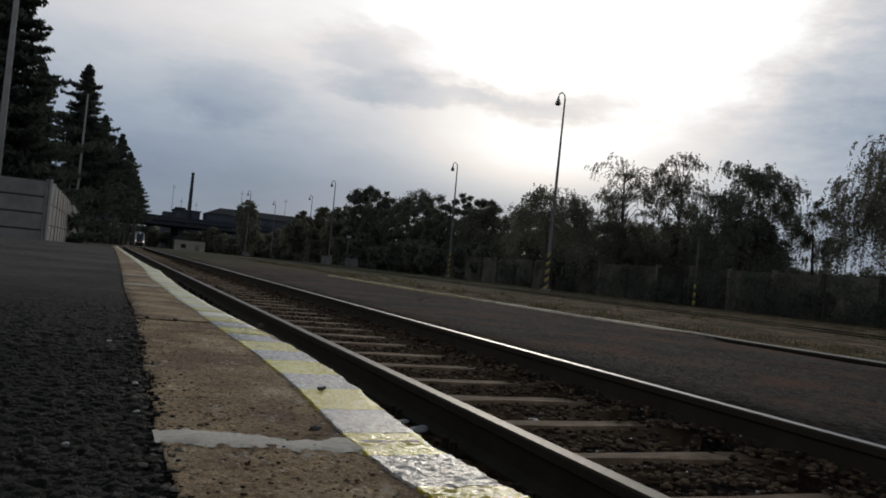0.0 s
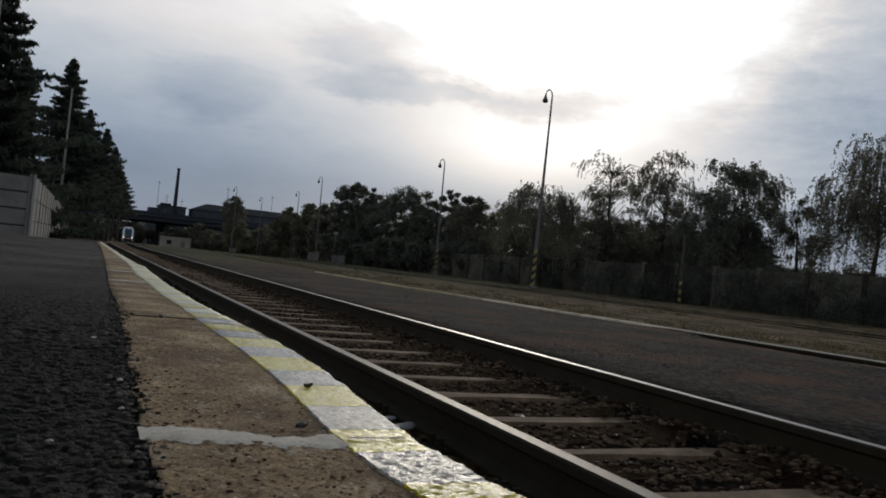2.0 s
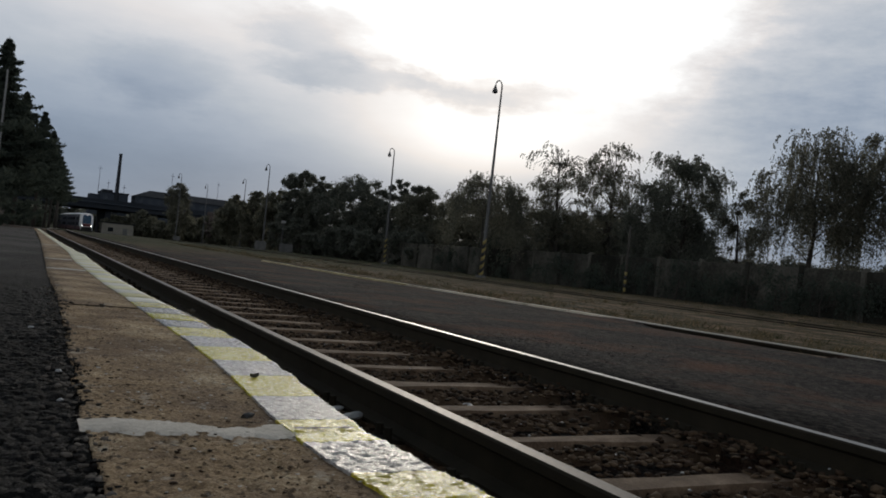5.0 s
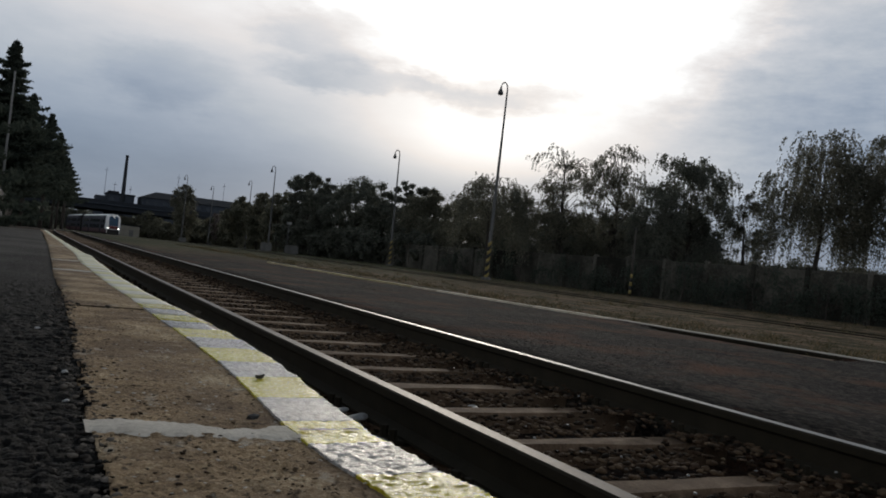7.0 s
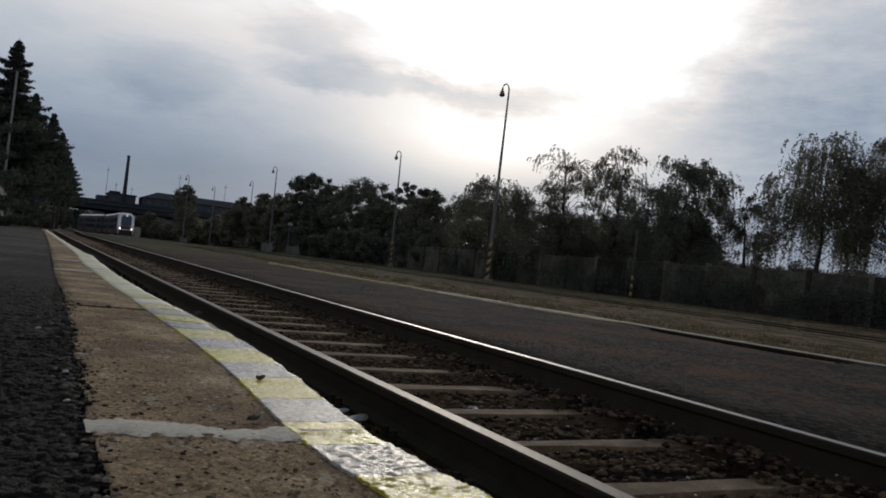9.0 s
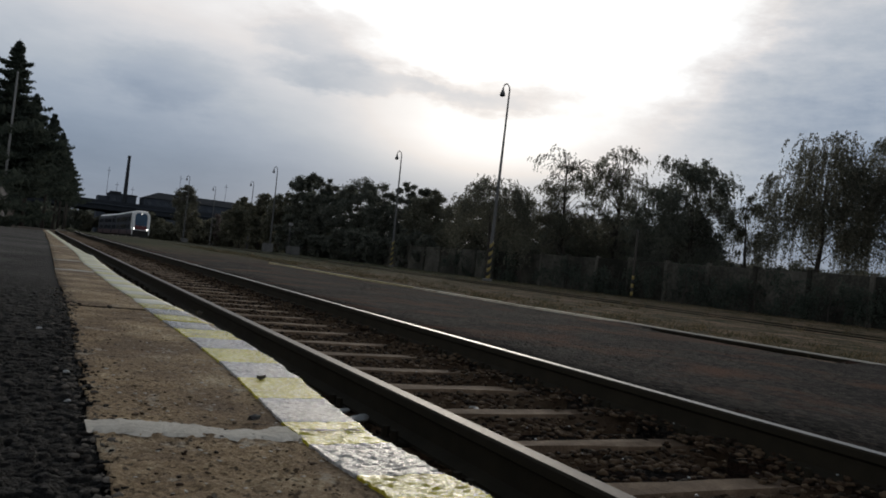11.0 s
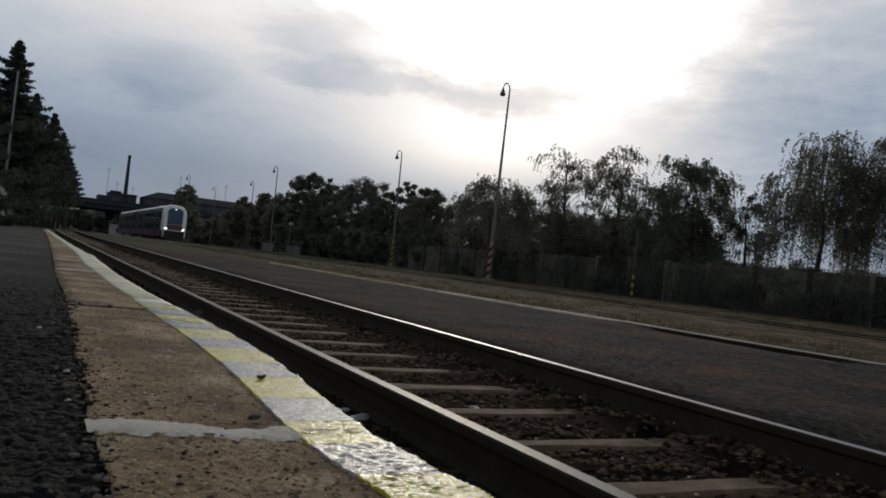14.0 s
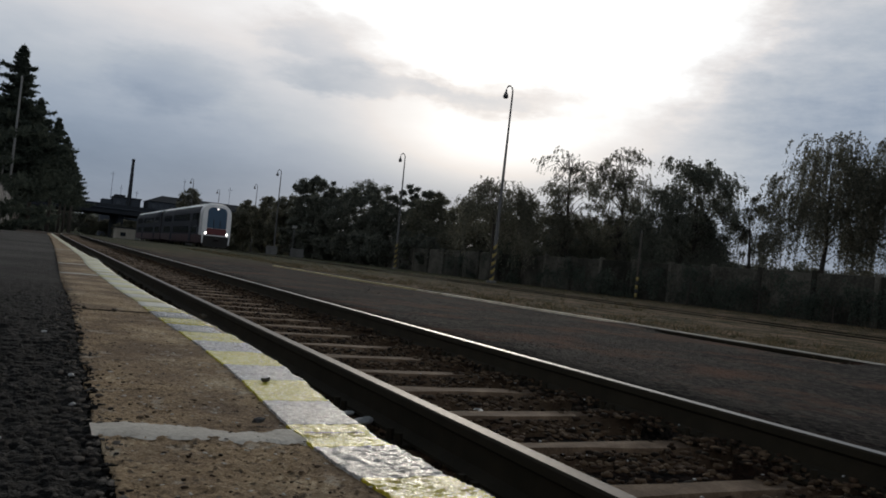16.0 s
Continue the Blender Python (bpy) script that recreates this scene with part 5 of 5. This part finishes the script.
def build_shed():
    x, y = 20.2, 205
    t = thing("shed", (x, y, -1.3), "small pale plastered railway hut with flat roof", "shed")
    part("wall", boxed(-3.6, 3.6, 0, 3, -0.3, 3.0, 0.03), HUT_PLASTER, t)
    part("roof", boxed(-3.9, 3.9, -0.3, 3.3, 3.0, 3.2, 0.03), ROOFING, t)
    part("door", boxed(1.2, 2.2, -0.06, 0.02, -0.1, 2.0, 0.02), DARK_WALL, t)
    part("window", boxed(-2.2, -1.0, -0.05, 0.02, 1.0, 2.0, 0.02), GLASS, t)


build_shed()

# distant dark woods that close the horizon
def build_backdrop():
    rng = np.random.default_rng(40)
    c = []
    for i in range(260):
        az = rng.uniform(-40, 75)
        d = rng.uniform(380, 520)
        x, y = on_way(az, d)
        n = 130
        q = rng.normal(0, 1, (n, 3)) * (5, 5, 2.6)
        c.append(q + (x, y, 3.4))
    ob = part("far_woods", leaves_mesh("far_woods", np.concatenate(c), 2.0, rng=rng), LEAF_DARK)
    tagged(ob, "distant dark woods on the horizon", "woods", kind="stuff")


build_backdrop()


# ---- train ----
CAR = 28.5


def hull(points_y, scale_of, shift_of, name="body"):
    """A car's shell swept along its length: straight sides and a round roof."""
    prof = []
    for i in range(4):
        prof.append((1.36 + 0.05 * (i / 3), 0.42 + 0.78 * i / 3))
    for z in (1.6, 2.2, 2.9, 3.4):
        prof.append((1.41, z))
    for i in range(1, 8):
        a = math.pi / 2 * i / 7
        prof.append((1.41 * math.cos(a) ** 0.6 if i < 7 else 0.0, 3.4 + 1.05 * math.sin(a)))
    ring = [(x, z) for x, z in prof] + [(-x, z) for x, z in prof[-2::-1]]
    bm = bmesh.new()
    rows = []
    for y in points_y:
        s, zs = scale_of(y)
        rows.append([bm.verts.new((x * s, y + shift_of(y, z), 0.42 + (z - 0.42) * zs)) for x, z in ring])
    n = len(ring)
    for r0, r1 in zip(rows, rows[1:]):
        for i in range(n - 1):
            z = (ring[i][1] + ring[i + 1][1]) / 2
            f = bm.faces.new((r0[i], r0[i + 1], r1[i + 1], r1[i]))
            f.smooth = z > 3.3
            front = r1[0].co.y < 1.9 and r0[0].co.y > -3
            f.material_index = 0 if z > 3.98 or (front and z > 1.2) else (2 if z < 1.25 else 1)
        f = bm.faces.new((r0[n - 1], r0[0], r1[0], r1[n - 1]))
        f.material_index = 3
    f = bm.faces.new(rows[0][::-1])
    f.material_index = 0 if points_y[0] == 0 else 3
    f = bm.faces.new(rows[-1])
    f.material_index = 1
    bmesh.ops.recalc_face_normals(bm, faces=bm.faces)
    return bm


def plate_of(outline, y0, y1):
    """A flat panel of the given outline in x and z."""
    bm = bmesh.new()
    a = [bm.verts.new((x, y0, z)) for x, z in outline]
    b = [bm.verts.new((x, y1, z)) for x, z in outline]
    n = len(a)
    for i in range(n):
        bm.faces.new((a[i], a[(i + 1) % n], b[(i + 1) % n], b[i]))
    bm.faces.new(a[::-1])
    bm.faces.new(b)
    bmesh.ops.recalc_face_normals(bm, faces=bm.faces)
    return bm


def rounded(x0, x1, z0, z1, r, r_top=None):
    out = []
    rt = r_top or r
    for cx, cz, a0, q in ((x1 - rt, z1 - rt, 0, rt), (x0 + rt, z1 - rt, 90, rt), (x0 + r, z0 + r, 180, r), (x1 - r, z0 + r, 270, r)):
        for i in range(5):
            a = radians(a0 + 22.5 * i)
            out.append((cx + q * math.cos(a), cz + q * math.sin(a)))
    return out


def train_car(lead):
    t = thing("train_car", label="double-deck train driving car with white front and lit headlights" if lead else "double-deck train car, white roof, blue-grey and red sides", category="train car", group="cars of the train")
    if lead:
        ys = [0.0, 0.12, 0.35, 0.8, 1.5, 2.0, 6, 12, 18, CAR - 0.5]

        def sc(y):
            q = smooth(min(1, (y + 0.15) / 1.2))
            return 0.97 + 0.03 * q, 0.96 + 0.04 * q

        def sh(y, z):
            return (0.0 if y > 2 else (0.28 * max(0, z - 1.6) / 3.0) * (1 - y / 2.0))
    else:
        ys = [0.3, 6, 12, 18, CAR - 0.5]

        def sc(y):
            return 1.0, 1.0

        def sh(y, z):
            return 0.0
    part("body", hull(ys, sc, sh), [TRAIN_WHITE, TRAIN_GREY, TRAIN_MAROON, TRAIN_DARK], t)
    win = bpy.data.meshes.new("side_window")
    bm = boxed(-0.012, 0.012, -0.62, 0.62, -0.36, 0.36, 0.01)
    bm.to_mesh(win)
    bm.free()
    win.materials.append(GLASS)
    for side in (-1, 1):
        for deck in (1.72, 3.0):
            y = 3.4 if lead else 2.0
            while y < CAR - 2:
                if not (5.6 < y < 7.4 or 18.6 < y < 20.4):
                    o = part("side_window", win, None, t)
                    o.matrix_basis = pose(side * 1.415, y, deck)
                y += 1.55
        for y in (6.5, 19.5):
            part("door", boxed(side * 1.415 - 0.015, side * 1.415 + 0.015, y - 0.7, y + 0.7, 0.5, 2.7, 0.01), TRAIN_GREY, t, "blue-grey sliding door")
    for y in (4.2, CAR - 4.6):
        bm = boxed(-1.15, 1.15, y - 1.7, y + 1.7, 0.3, 0.62, 0.05)
        bogie = part("bogie", bm, TRAIN_DARK, t)
        for dy in (-1.25, 1.25):
            for side in (-1, 1):
                part("wheel", tube(bmesh.new(), [(side * 0.68, y + dy, 0.46), (side * 0.82, y + dy, 0.46)], [0.46, 0.46], 20), TRAIN_DARK, bogie)
    part("underframe", boxed(-1.25, 1.25, 7.2, CAR - 7.5, 0.28, 0.6, 0.05), TRAIN_DARK, t)
    part("roof_gear", boxed(-0.6, 0.6, 8, 12, 4.3, 4.46, 0.05), TRAIN_WHITE, t)
    if lead:
        tilt = Matrix.Rotation(radians(-5.3), 4, "X")
        ws = part("windscreen", plate_of(rounded(-0.93, 0.93, 1.95, 4.0, 0.1, 0.5), -0.03, 0.06), WINDSHIELD, t)
        ws.matrix_basis = Matrix.Translation((0, 0.03, 1.6)) @ tilt @ Matrix.Translation((0, 0, -1.6))
        part("nose_panel", plate_of(rounded(-0.93, 0.93, 1.28, 1.92, 0.08), -0.035, 0.05), TRAIN_RED, t, "red nose panel")
        part("skirt", plate_of(rounded(-1.2, 1.2, 0.12, 1.16, 0.1), -0.045, 0.05), TRAIN_DARK, t, "black lower front skirt")
        for side in (-1, 1):
            part("cab_window", boxed(side * 1.40 - 0.02, side * 1.40 + 0.025, 1.95, 2.75, 2.0, 3.35, 0.01), GLASS, t, "black cab side window")
        part("bumper", boxed(-1.15, 1.15, -0.10, 0.0, 1.17, 1.25, 0.02), TRAIN_WHITE, t, "pale bumper strip")
        part("coupler", boxed(-0.2, 0.2, -0.5, 0.0, 0.75, 1.0, 0.04), TRAIN_DARK, t)
        for side in (-1, 1):
            housing = part("headlight", tube(bmesh.new(), [(side * 1.03, 0.06, 1.42), (side * 1.03, -0.05, 1.42)], [0.15, 0.14], 14), TRAIN_WHITE, t)
            part("lens", tube(bmesh.new(), [(side * 1.03, -0.045, 1.42), (side * 1.03, -0.08, 1.42)], [0.10, 0.08], 14), HEADLIGHT, housing, "lit white lens")
            part("wiper", boxed(side * 0.3 - 0.02, side * 0.3 + 0.02, 0.0, 0.03, 1.95, 2.75), TRAIN_DARK, t)
        top = part("marker_light", tube(bmesh.new(), [(0, 0.25, 3.86), (0, 0.10, 3.86)], [0.12, 0.11], 12), TRAIN_WHITE, t)
        part("lens", tube(bmesh.new(), [(0, 0.105, 3.86), (0, 0.07, 3.86)], [0.08, 0.07], 12), MARKER, top, "lit white marker lens")
    return t


CARS = [train_car(True), train_car(False)]
part("gangway", boxed(-1.2, 1.2, CAR - 0.52, CAR + 0.2, 0.6, 3.9, 0.1), TRAIN_DARK, CARS[0], "dark rubber gangway bellows")


def train_front(t):
    """How far along the line the train's front is at t seconds."""
    return 252.0 - 10.1 * t - 0.048 * t * t


def motions():
    for i, car in enumerate(CARS):
        rows = []
        for j in range(33):
            t = j * 0.5
            y = train_front(t) + i * CAR
            a, b = y + 4.2, y + CAR - 4.6
            pa, pb = Vector((train_line(a), a, dip(a))), Vector((train_line(b), b, dip(b)))
            d = (pb - pa).normalized()
            o = pa - d * 4.2
            yaw = -math.degrees(math.atan2(d.x, d.y))
            tip = math.degrees(math.asin(d.z))
            rows.append((t, pose(o.x, o.y, o.z, tip, 0, yaw)))
        walk(car, rows)


motions()
